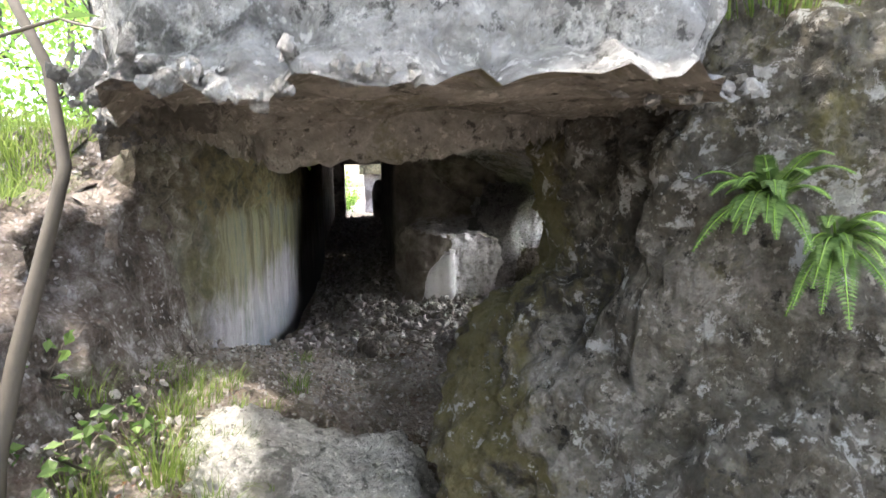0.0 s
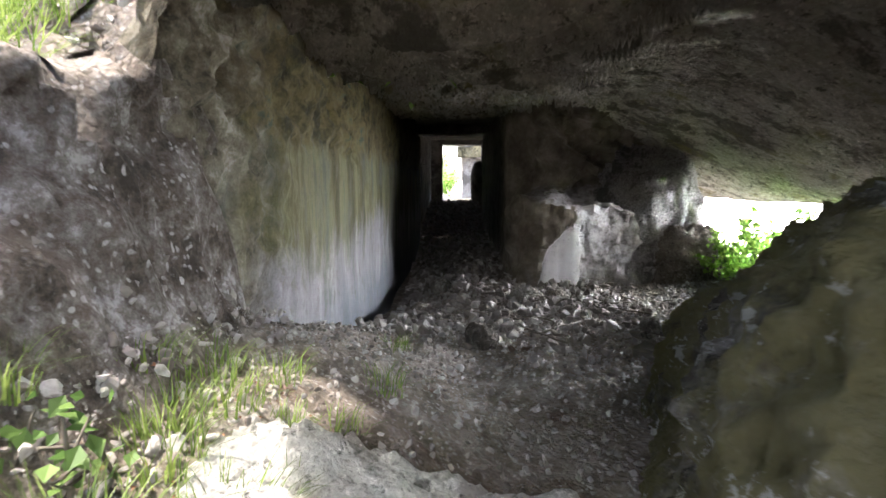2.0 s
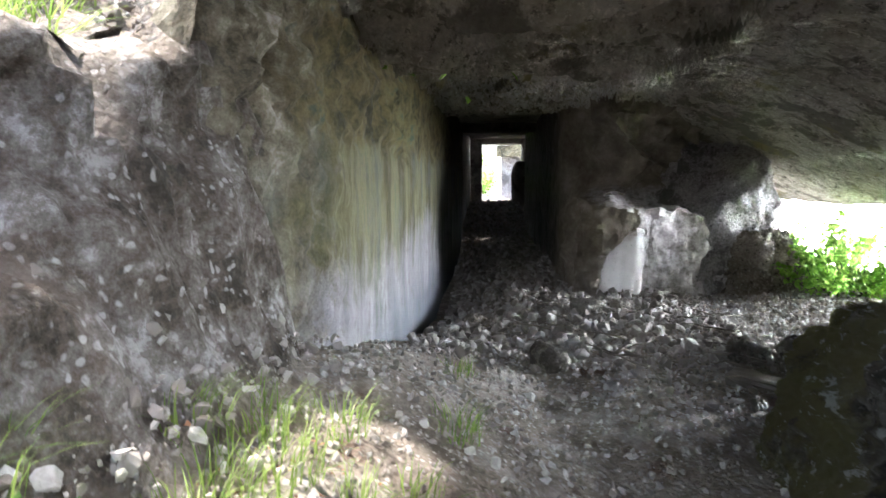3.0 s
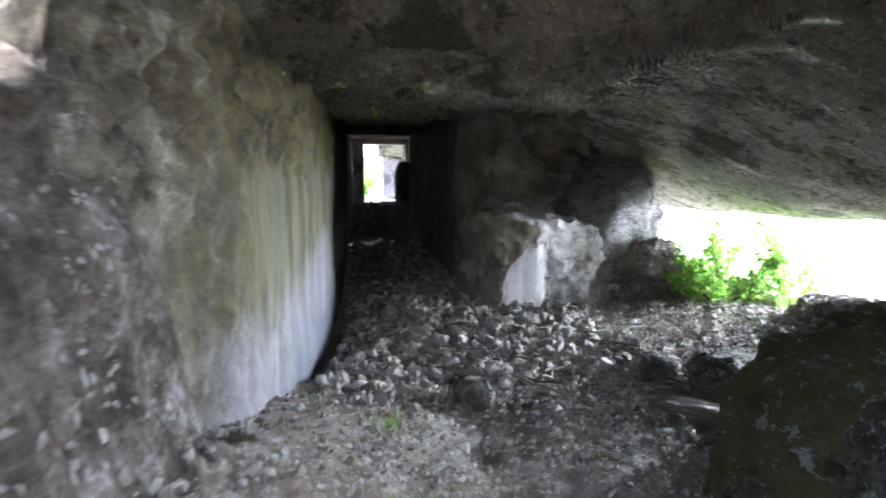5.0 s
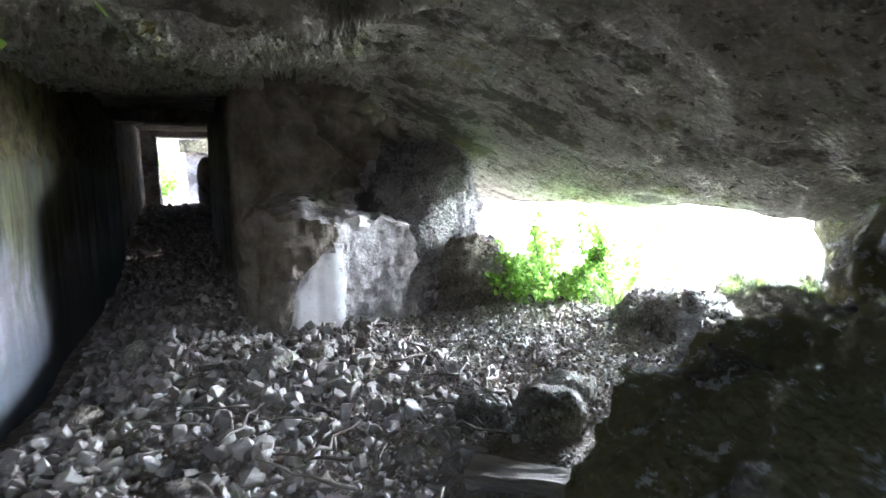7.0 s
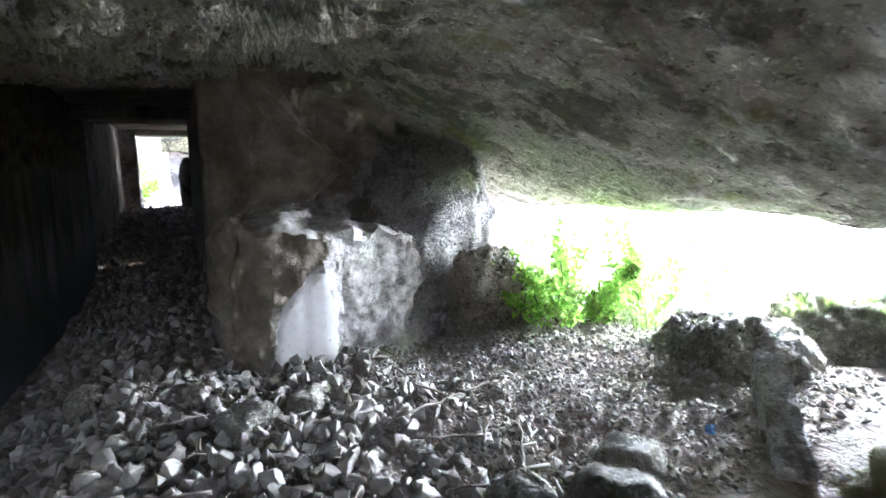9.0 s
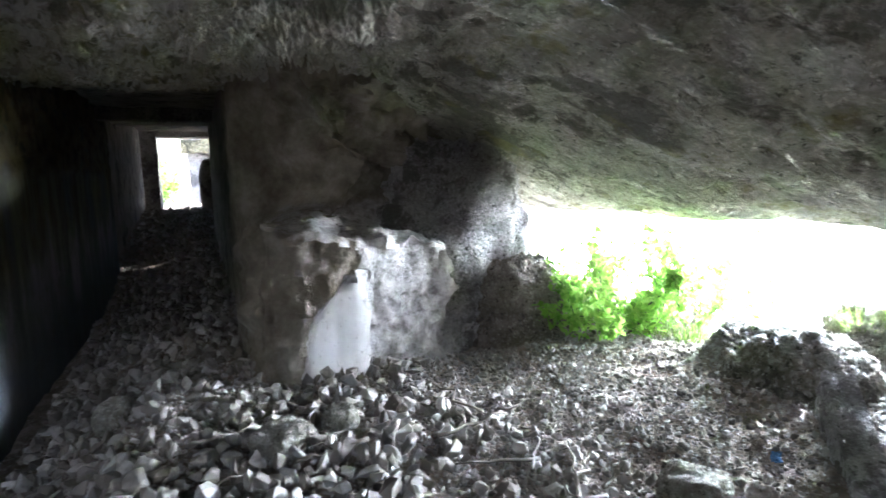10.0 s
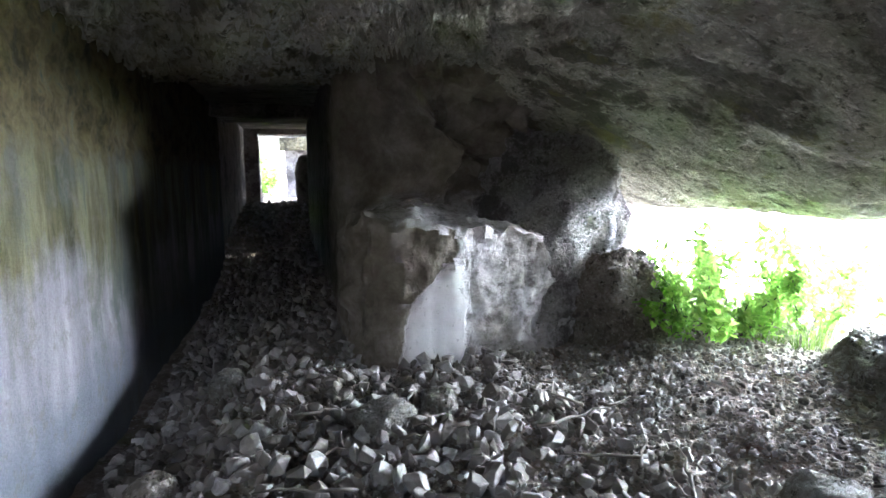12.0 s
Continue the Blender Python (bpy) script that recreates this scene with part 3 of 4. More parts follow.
# darker brown material here stands for shade on the passage's left wall
plain_wall("wall_corridor_left", (-2.12, 17.54, -0.8), (-1.70, 25.95, 3.1), BROKEN, "concrete passage wall, its shade put into a darker brown")
plain_wall("wall_corridor_right", (0.27, 11.2, -0.8), (0.9, 20.4, 2.95), BROKEN, "brown concrete passage wall")
plain_wall("wall_corridor_end", (0.62, 20.45, -0.8), (1.2, 25.95, 3.1), BROKEN, "dark concrete wall beside the far doorway")
# jambs and lintel made extra deep to cut daylight on the passage walls
plain_wall("wall_far_left", (-2.1, 26.0, -0.5), (-1.22, 27.3, 3.7), BROKEN, "dark concrete jamb of the far doorway", 0.02)
plain_wall("wall_far_right", (0.50, 26.0, -0.5), (1.3, 27.3, 3.7), BROKEN, "dark concrete jamb of the far doorway", 0.02)
plain_wall("lintel", (-1.21, 26.02, 2.93), (0.49, 27.26, 3.7), BROKEN, "concrete lintel over the far doorway", 0.02)
plain_wall("lintel", (-1.60, 16.0, 2.60), (0.26, 16.4, 3.0), BROKEN, "dark concrete lintel in the passage", 0.01)
plain_wall("ceiling_passage", (-2.1, 19.6, 3.12), (1.2, 25.98, 3.5), BROKEN, "dark concrete ceiling of the passage", 0.01)


# ---- broken wall on the open side ----
def along(points, s):
    """Place and leftward normal at the distances s along a polyline."""
    p = np.array(points, float)
    d = np.concatenate([[0], np.cumsum(np.linalg.norm(np.diff(p, axis=0), axis=1))])
    x, y = np.interp(s, d, p[:, 0]), np.interp(s, d, p[:, 1])
    e = 0.12
    x0, x1 = np.interp(s - e, d, p[:, 0]), np.interp(s + e, d, p[:, 0])
    y0, y1 = np.interp(s - e, d, p[:, 1]), np.interp(s + e, d, p[:, 1])
    t = np.stack([x1 - x0, y1 - y0], 1)
    t /= np.linalg.norm(t, axis=1)[:, None] + 1e-9
    return x, y, -t[:, 1], t[:, 0], d[-1]


def build_broken_wall():
    path = [(0.27, 12.4), (0.22, 10.85), (0.13, 9.50), (0.24, 9.14), (0.6, 9.05), (1.0, 9.0), (1.9, 9.15), (2.55, 9.3), (3.0, 9.75), (3.45, 11.3)]
    total = along(path, np.array([0.0]))[4]
    ss = ticks((0.0, total, 0.035))
    vs = ticks((0.0, 3.4, 0.035))

    def fn(u, v):
        x, y, nx, ny, _ = along(path, u)
        n = len(u)
        corner = sstep(u, 1.9, 2.9)                                 # 0 on the passage side, 1 past the corner
        far = sstep(u, 5.0, 6.2)
        front = 1.20 - 0.20 * sstep(u, 3.6, 4.9) + 0.03 * np.sin(u * 3.0) - 0.12 * far
        up = np.clip(v / 1.15, 0, 1)
        z_low = -0.4 + up * (front + 0.4)
        back = np.clip((v - 1.15) / 0.85, 0, 1)
        deep = 0.75 + 0.15 * far
        rise = np.clip((v - 2.0) / 1.4, 0, 1)
        z = np.where(v < 1.15, z_low, np.where(v < 2.0, front + back * (0.12 + 0.5 * far), front + 0.12 + 0.5 * far + rise * (1.5 - 0.4 * far)))
        inset = np.where(v < 1.15, 0.06 * up, np.where(v < 2.0, 0.06 + deep * back ** 0.8, 0.06 + deep - 0.95 * rise ** 1.6))
        z_plain = -0.4 + v / 3.4 * 3.2
        z = z_plain + corner * (z - z_plain)
        inset = corner * inset
        p = np.stack([x + nx * inset, y + ny * inset, z], 1)
        face = (v < 1.15) & (u > 3.3)
        line = 0.56 + 0.46 * (np.clip(z, 0, 0.9) / 0.84) ** 3 + 0.05 * fbm(p, 3.0, 3, 0.6, 4)
        bare = face * sstep(p[:, 0] - line, 0.0, 0.03) * (1 - sstep(p[:, 0] + 0.10 * fbm(p, 2.5, 3, 0.6, 7), 1.08, 1.14)) * (1 - sstep(z, 0.80, 0.86))
        amp = (0.035 + 0.05 * corner) * (1 - bare)
        push = amp * (0.9 * fbm(p, 1.7, 4, 0.6, 41) + 0.6 * ridged(p, 3.6, 4, 42) * corner)
        push = push + 0.018 * (1 - bare) * fbm(p, 10, 3, 0.6, 43) * corner
        push = push - 0.045 * face * (1 - sstep(p[:, 0] - line, -0.02, 0.03)) * sstep(u, 3.3, 3.7)
        push = push + sstep(v, 1.9, 2.3) * corner * (0.22 * ridged(p, 1.1, 3, 44) + 0.08 * fbm(p, 3.5, 4, 0.6, 46))
        p[:, 0] += nx * push
        p[:, 1] += ny * push
        p[:, 2] += 0.06 * corner * (v > 1.1) * fbm(p, 3.0, 4, 0.6, 45) * (1 - bare)
        groove = bare * np.exp(-((p[:, 0] - 0.82) / 0.014) ** 2)
        p[:, 1] += 0.02 * groove
        return p
    pts = sheet(ss, vs, fn)
    faces = grid_faces(len(ss), len(vs))
    me = mesh_of("wall_broken", pts, faces)
    me.set_sharp_from_angle(angle=radians(42))
    return obj("wall_broken", me, BREAK, label="broken concrete wall with a bare pale patch and a crumbled ledge", category="wall", kind="structure")


wall_broken = build_broken_wall()


# ---- boulders ----
BALL = {n: cube_ball(n) for n in (14, 40, 100)}


def boulder(name, at, size, material, label, n=40, seed=0, square=0.6, rough=0.10, turn=0.0, shape=None):
    ball, faces = BALL[n]
    p = np.sign(ball) * np.abs(ball) ** square
    p = p * np.array(size)
    c, s = math.cos(radians(turn)), math.sin(radians(turn))
    p = np.stack([p[:, 0] * c - p[:, 1] * s, p[:, 0] * s + p[:, 1] * c, p[:, 2]], 1) + np.array(at)
    if shape:
        p = shape(p)
    out = ball / np.linalg.norm(ball, axis=1)[:, None]
    k = min(size)
    d = rough * (0.9 * fbm(p, 0.8 / k, 3, 0.55, seed + 1) + 0.45 * ridged(p, 1.7 / k, 4, seed + 2)) + rough * 0.38 * ridged(p, 5.0 / k, 4, seed + 3) + rough * 0.14 * fbm(p, 16.0 / k, 3, 0.65, seed + 4)
    p = p + out * d[:, None] * k * 1.6
    me = mesh_of(name, p, faces)
    return obj(name, me, material, label=label, category="rock")


def lean_boulder(p):
    """Long hump: its foot swings away to the inside, its back falls from the entrance to the chamber."""
    y = p[:, 1]
    t = sstep(y, 2.2, 5.6)
    p[:, 0] += 0.80 * t
    p[:, 2] = np.where(p[:, 2] > 0.2, 0.2 + (p[:, 2] - 0.2) * (1 - 0.63 * t), p[:, 2])
    p[:, 0] += 0.17 * np.clip(p[:, 2] - 0.2, 0, 2)
    return p


boulder("boulder", (1.34, 3.32, 0.33), (1.32, 2.07, 1.45), BOULDER, "huge mossy boulder beside the entrance, grey with dark crusts", 100, 3, 0.62, 0.095, 0, lean_boulder)
boulder("outcrop", (1.98, 2.20, 1.48), (1.5, 0.85, 1.3), BOULDER, "mossy rock shelf beside the roof's edge", 100, 10, 0.6, 0.09)
boulder("outcrop", (3.75, 3.3, 1.2), (1.5, 1.9, 2.2), BOULDER, "mossy rock outcrop that carries the roof", 100, 8, 0.6, 0.09)
boulder("outcrop", (5.6, 4.05, 1.0), (2.1, 2.5, 2.4), BOULDER, "dark rock that closes the chamber beside the opening", 40, 9, 0.85, 0.11)
boulder("step_rock", (-0.74, 2.95, 0.12), (0.64, 0.50, 0.40), SUNLIT_ROCK, "pitted rock block lying across the entrance, sunlight put into its pale colour", 40, 15, 0.62, 0.15, -12, lambda p: p + np.stack([p[:, 0] * 0, p[:, 0] * 0, -0.22 * (p[:, 0] + 0.65) * (p[:, 2] > 0.1)], 1))
boulder("rock", (3.80, 7.45, -0.02), (0.44, 0.62, 0.40), ROCK, "low pale-topped rock under the opening", 40, 21, 0.75, 0.12, -24)
boulder("rock", (5.25, 7.25, -0.12), (0.80, 0.52, 0.64), ROCK, "rounded rock overgrown with hanging grass in the opening", 40, 25, 0.7, 0.12)
boulder("scree_mound", (2.22, 10.15, 0.42), (0.72, 0.85, 1.45), SCREE, "pale crumbled heap of rubble up to the roof", 40, 33, 0.75, 0.12)
boulder("concrete_stub", (2.60, 9.30, 0.20), (0.40, 0.32, 0.58), BROKEN, "dark upright stump of broken concrete", 40, 28, 0.8, 0.16, -12)


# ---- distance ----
# curved glowing sheet added in place of the bright distance
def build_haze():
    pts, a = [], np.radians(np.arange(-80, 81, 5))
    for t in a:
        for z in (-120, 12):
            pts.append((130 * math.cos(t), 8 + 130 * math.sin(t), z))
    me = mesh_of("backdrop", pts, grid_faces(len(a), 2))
    return obj("backdrop", me, VALLEY_GLOW, label="added glowing backdrop standing for the bright hazy valley far below", category="backdrop", kind="structure")


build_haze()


# ---- plants ----
def leaf_quads(at, heading, up, length, width):
    """A folded leaf of two four-sided halves: eight points, two faces."""
    side = np.cross(heading, up)
    side /= np.linalg.norm(side) + 1e-9
    tip, mid = at + heading * length, at + heading * length * 0.45 - up * length * 0.05
    droop = tip - up * length * 0.12
    a, b = mid + side * width * 0.5 + up * width * 0.18, mid - side * width * 0.5 + up * width * 0.18
    return [at, a, droop, b]


def leaf_mesh(name, leaves):
    verts, faces = [], []
    for at, heading, up, length, width in leaves:
        base = len(verts)
        verts += [tuple(v) for v in leaf_quads(at, heading, up, length, width)]
        faces += [(base, base + 1, base + 2), (base, base + 2, base + 3)]
    return mesh_of(name, verts, faces, False)


def tube(name, points, radii, sides=7):
    p = np.array(points, float)
    verts, faces = [], []
    for i, (q, r) in enumerate(zip(p, radii)):
        t = p[min(i + 1, len(p) - 1)] - p[max(i - 1, 0)]
        t /= np.linalg.norm(t) + 1e-9
        a = np.cross(t, (0.31, 0.2, 0.93))
        a /= np.linalg.norm(a) + 1e-9
        b = np.cross(t, a)
        for k in range(sides):
            w = 2 * math.pi * k / sides
            verts.append(tuple(q + r * (math.cos(w) * a + math.sin(w) * b)))
    for i in range(len(p) - 1):
        for k in range(sides):
            n = (k + 1) % sides
            faces.append((i * sides + k, i * sides + n, (i + 1) * sides + n, (i + 1) * sides + k))
    faces.append(tuple(range(sides))[::-1])
    faces.append(tuple((len(p) - 1) * sides + k for k in range(sides)))
    return mesh_of(name, verts, faces)


def unit(rng, lift=0.0):
    v = rng.normal(size=3) + np.array([0, 0, lift])
    return v / np.linalg.norm(v)


def bend(rng, start, end, n=7, wobble=0.05):
    t = np.linspace(0, 1, n)[:, None]
    p = np.array(start) * (1 - t) + np.array(end) * t
    return p + rng.normal(scale=wobble, size=p.shape) * np.sin(t * math.pi)


def bush(name, at, spread, height, count, leaf, label, material, seed, stems=14, per=1.0):
    rng = np.random.RandomState(seed)
    root = tagged(new(name), label, "bush")
    root.location = at
    leaves = []
    for k in range(stems):
        w = rng.uniform(0, 2 * math.pi)
        out = spread * math.sqrt(rng.uniform(0.02, 1))
        end = np.array([math.cos(w) * out, math.sin(w) * out, height * rng.uniform(0.45, 1.0) * (1 - 0.35 * (out / spread) ** 2)])
        path = bend(rng, (math.cos(w) * 0.06, math.sin(w) * 0.06, -0.1), end, 8, 0.05)
        obj("stem", tube("stem", path, np.linspace(0.010, 0.003, 8), 5), BARK, root)
        for _ in range(int(count / stems)):
            f = rng.uniform(0.25, 1.0) ** 0.7
            i = min(int(f * 7), 6)
            q = path[i] * (1 - (f * 7 - i)) + path[i + 1] * (f * 7 - i)
            away = unit(rng, 0.1)
            q = q + away * rng.uniform(0.01, 0.13) * per
            size = leaf * rng.uniform(0.6, 1.25)
            leaves.append((q, unit(rng, -0.1), unit(rng, 1.8), size, size * 0.72))
    obj("leaves", leaf_mesh("leaves", leaves), material, root, "many small fresh green leaves")
    return root


def blades(rng, count, spread, height, width=0.006):
    verts, faces = [], []
    for _ in range(count):
        w, r = rng.uniform(0, 2 * math.pi), spread * math.sqrt(rng.uniform())
        base = np.array([math.cos(w) * r, math.sin(w) * r, -0.02])
        lean = np.array([math.cos(w), math.sin(w), 0]) * rng.uniform(0.15, 0.9) + rng.normal(scale=0.2, size=3) * np.array([1, 1, 0])
        h = height * rng.uniform(0.5, 1.1)
        side = np.array([-lean[1], lean[0], 0])
        side /= np.linalg.norm(side) + 1e-9
        i = len(verts)
        for f in (0.0, 0.45, 0.8, 1.0):
            c = base + lean * h * f ** 1.8 + np.array([0, 0, h * (f - 0.42 * f ** 2.4 * np.linalg.norm(lean))])
            half = width * (1 - f) * 0.5 + 0.0006
            verts += [tuple(c - side * half), tuple(c + side * half)]
        for k in range(3):
            faces.append((i + 2 * k, i + 2 * k + 1, i + 2 * k + 3, i + 2 * k + 2))
    return verts, faces


def tuft(at, spread, height, count, seed, label="tuft of long green grass on bare earth", width=0.006):
    v, f = blades(np.random.RandomState(seed), count, spread, height, width)
    ob = obj("grass_tuft", mesh_of("grass_tuft", v, f, False), GRASS, label=label, category="grass", group="grass tufts")
    ob.location = at
    return ob


def fern(at, length, count, seed, aim, label):
    """Fronds that spring from one root, each with two rows of leaflets."""
    rng = np.random.RandomState(seed)
    root = tagged(new("fern"), label, "fern")
    root.location = at
    for k in range(count):
        head = np.array(aim) + rng.normal(scale=0.45, size=3)
        head /= np.linalg.norm(head)
        n, size = 34, length * rng.uniform(0.6, 1.05)
        t = np.linspace(0, 1, n)
        path = head[None, :] * (t * size)[:, None] + np.array([0, 0, 1.0])[None, :] * (0.45 * size * t - 0.75 * size * t ** 2.1)[:, None]
        leaves = []
        for i in range(3, n):
            tang = path[i] - path[i - 1]
            tang /= np.linalg.norm(tang) + 1e-9
            side = np.cross(tang, (0, 0, 1.0))
            side /= np.linalg.norm(side) + 1e-9
            up = np.cross(side, tang)
            w = 0.26 * size * math.sin(math.pi * min(1, 0.12 + 0.88 * t[i]) ** 0.75) + 0.01
            for sgn in (-1, 1):
                d = side * sgn + tang * 0.45
                leaves.append((path[i], d / np.linalg.norm(d), up, w * 0.55, size * 0.034))
        fr = obj("frond", leaf_mesh("frond", leaves), SHADE_LEAF, root)
        obj("stalk", tube("stalk", path, np.linspace(0.004, 0.001, n), 4), LEAF, fr)
    return root


def tree(at, height, lean, radius, seed, crown, count, label, leaf=0.12, limbs=9):
    rng = np.random.RandomState(seed)
    root = tagged(new("tree"), label, "tree", "trees outside")
    root.location = at
    top = np.array([lean[0], lean[1], height])
    path = bend(rng, (0, 0, -0.3), top, 12, 0.12)
    obj("trunk", tube("trunk", path, np.linspace(radius, radius * 0.3, 12), 9), BARK, root)
    leaves = []
    for k in range(limbs):
        f = rng.uniform(0.3, 1.0)
        s = path[min(int(f * 11), 11)]
        e = s + unit(rng, 0.3) * crown * rng.uniform(0.5, 1.0)
        limb = bend(rng, s, e, 6, 0.1)
        obj("limb", tube("limb", limb, np.linspace(radius * 0.35, radius * 0.08, 6), 5), BARK, root)
        for _ in range(count // limbs):
            q = limb[rng.randint(2, 6)] + rng.normal(scale=crown * 0.22, size=3)
            size = leaf * rng.uniform(0.6, 1.3)
            leaves.append((q, unit(rng), unit(rng, 1.2), size, size * 0.6))
    obj("crown", leaf_mesh("crown", leaves), LEAF, root, "sparse sunlit leaves")
    return root


# bush in the opening, with grass at its foot
bush("bush", (3.38, 8.9, 0.05), 0.80, 1.05, 3200, 0.075, "bright green leafy bush growing in the opening", LEAF, 5, 22)
bush("bush", (4.25, 8.7, -0.05), 0.85, 1.45, 3400, 0.07, "tall thin green shrub in front of the bright valley", LEAF, 6, 22)
bush("bush", (4.0, 9.9, 0.3), 0.45, 0.75, 500, 0.06, "small shrub on the crumbled ledge", LEAF, 7, 10)
for k, (x, y) in enumerate(((3.85, 8.35), (4.1, 8.2), (4.35, 8.0), (3.6, 8.6), (4.6, 8.3))):
    tuft((x, y, ground_at(x, y)), 0.16, 0.34, 150, 40 + k, "tall green grass at the foot of the bush")
for k in range(11):
    w = k * 2.4
    x, y = 5.1 + 0.17 * math.sqrt(k) * math.cos(w), 7.25 + 0.14 * math.sqrt(k) * math.sin(w)
    tuft((x, y, 0.52 - 0.02 * k), 0.2, 0.26, 220, 60 + k, "hanging grey-green grass on a rounded rock", 0.004)

# entrance plants
for k, (x, y, h, n) in enumerate(((-1.30, 2.62, 0.26, 170), (-1.12, 2.85, 0.22, 150), (-1.52, 2.35, 0.2, 120), (-1.38, 3.05, 0.2, 110), (-1.05, 2.45, 0.18, 110),
                                  (-0.92, 4.30, 0.16, 90), (-1.72, 2.9, 0.2, 90), (-1.25, 2.15, 0.2, 100), (-0.98, 5.3, 0.12, 60), (-1.35, 3.45, 0.17, 110), (-1.15, 3.35, 0.15, 90), (-1.5, 3.65, 0.16, 100), (-1.28, 3.8, 0.13, 80), (-1.02, 3.6, 0.12, 70), (-1.45, 3.25, 0.18, 110), (-1.6, 3.4, 0.15, 80), (-1.1, 3.05, 0.16, 100))):
    tuft((x, y, ground_at(x, y)), 0.13, h, n, 80 + k)
tuft((-0.80, 2.62, 0.56), 0.05, 0.12, 26, 95, "small grass tuft growing on the pale block")
for k, (x, y) in enumerate(((-1.62, 2.45), (-1.45, 2.15), (-1.85, 2.6), (-1.55, 1.85), (-1.5, 2.75))):
    bush("bramble", (x, y, ground_at(x, y)), 0.2, 0.3, 46, 0.065, "low bramble with toothed green leaves", SHADE_LEAF, 110 + k, 5, 0.5)
fern((0.66, 1.40, 1.84), 0.26, 30, 3, (-0.75, -0.6, 0.45), "bright green fern hanging from the rock")
fern((0.80, 1.34, 1.74), 0.24, 22, 4, (-0.5, -0.9, 0.2), "bright green fern hanging from the rock")
for k in range(9):
    x, y = 0.80 + 0.12 * k, 1.62 - 0.03 * (k % 3)
    tuft((x, y, 2.36 + 0.03 * k), 0.24, 0.34, 240, 130 + k, "long grass hanging over the rim of the rock", 0.0035)
tuft((-0.25, 1.22, 2.42), 0.06, 0.2, 40, 150, "small plant rooted in a crack of the rock face")


def verge():
    """Grass on the crest of the bank."""
    rng = np.random.RandomState(31)
    verts, faces = [], []
    for _ in range(1500):
        x, y = -2.3 - 2.2 * rng.uniform() ** 1.6, rng.uniform(2.4, 7.5)
        v, f = blades(rng, 12, 0.12, 0.36, 0.009)
        z = ground_at(x, y)
        base = len(verts)
        verts += [(a + x, b + y, c + z) for a, b, c in v]
        faces += [tuple(i + base for i in q) for q in f]
    obj("bank_grass", mesh_of("bank_grass", verts, faces, False), GRASS, label="sunlit grass along the crest of the bank", category="grass", kind="stuff")


verge()
for k, (x, y, h, lx, ly, r) in enumerate(((-3.2, 7.0, 5.0, 0.5, 0.3, 0.05), (-4.4, 9.0, 6.0, -0.3, 0.5, 0.09), (-5.5, 8.0, 6.0, 0.8, 0.0, 0.08), (-7.0, 11.0, 7.0, 0.4, 0.2, 0.12),
                                          (-4.0, 12.5, 6.0, 0.2, 0.3, 0.08), (-8.5, 8.0, 7.0, 0.4, 0.2, 0.12), (-6.5, 14.0, 7.0, 0.0, 0.2, 0.1))):
    tree((x, y, ground_at(x, y)), h, (lx, ly), r, 200 + k, 1.7, 2200, "young tree with sparse sunlit leaves on the bank")

# unseen trees added behind the path's start to dim the entrance
for k, (x, y) in enumerate(((-3.2, -3.6), (2.5, -4.5), (-5.5, -1.0))):
    tree((x, y, ground_at(x, y)), 6.0, (0.3, 0.8), 0.12, 240 + k, 2.4, 2600, "added unseen tree that dims the daylight at the entrance", 0.2)


def sapling():
    rng = np.random.RandomState(12)
    root = tagged(new("sapling"), "thin bent grey sapling leaning against the roof", "tree")
    z = ground_at(-1.62, 2.1)
    path = np.array([(-1.56, 1.92, z - 0.15), (-1.56, 2.02, z + 0.25), (-1.54, 2.15, z + 0.55), (-1.50, 2.3, z + 0.9), (-1.48, 2.45, z + 1.2), (-1.58, 2.6, z + 1.6), (-1.95, 2.8, z + 2.3)])
    obj("trunk", tube("trunk", path, np.linspace(0.034, 0.02, 7), 9), BARK, root)
    obj("limb", tube("limb", bend(rng, path[1], (-1.9, 1.9, z + 1.1), 6, 0.03), np.linspace(0.02, 0.01, 6), 6), BARK, root)
    tips = []
    for k in range(9):
        at = np.array([-0.90, 1.9, 2.38]) + rng.normal(scale=(0.06, 0.08, 0.035))
        tips.append((at, unit(rng, -0.2), unit(rng, 2.5), 0.105, 0.06))
    twig = obj("twig", tube("twig", bend(rng, (-1.98, 2.6, 2.5), (-0.90, 1.9, 2.39), 7, 0.03), np.linspace(0.01, 0.003, 7), 5), BARK, root)
    obj("leaves", leaf_mesh("leaves", tips), SHADE_LEAF, twig, "broad green leaves")


sapling()


# ---- beyond the passage ----
plain_wall("ruin_wall", (-0.32, 31.0, -0.2), (3.0, 31.5, 5.6), SCREE, "pale ruined wall in the sun beyond the passage", 0.06, 0.2)
plain_wall("ruin_beam", (-0.55, 30.4, 2.55), (2.8, 30.9, 3.1), UPPER, "broken concrete beam across the ruined wall", 0.05, 0.15)
boulder("wall_fragment", (0.42, 25.4, 1.0), (0.36, 0.3, 1.15), BROKEN, "leaning dark fragment of wall at the far doorway", 14, 51, 0.5, 0.08, 10)
for k, (x, y) in enumerate(((-1.9, 31.6), (-1.6, 33.0), (-2.8, 33.5), (-1.5, 29.6))):
    bush("bush", (x, y, ground_at(x, y)), 1.1, 3.0 - 0.9 * (k == 3), 1000, 0.13, "sunlit bush beyond the passage", LEAF, 300 + k, 16, 2.0)


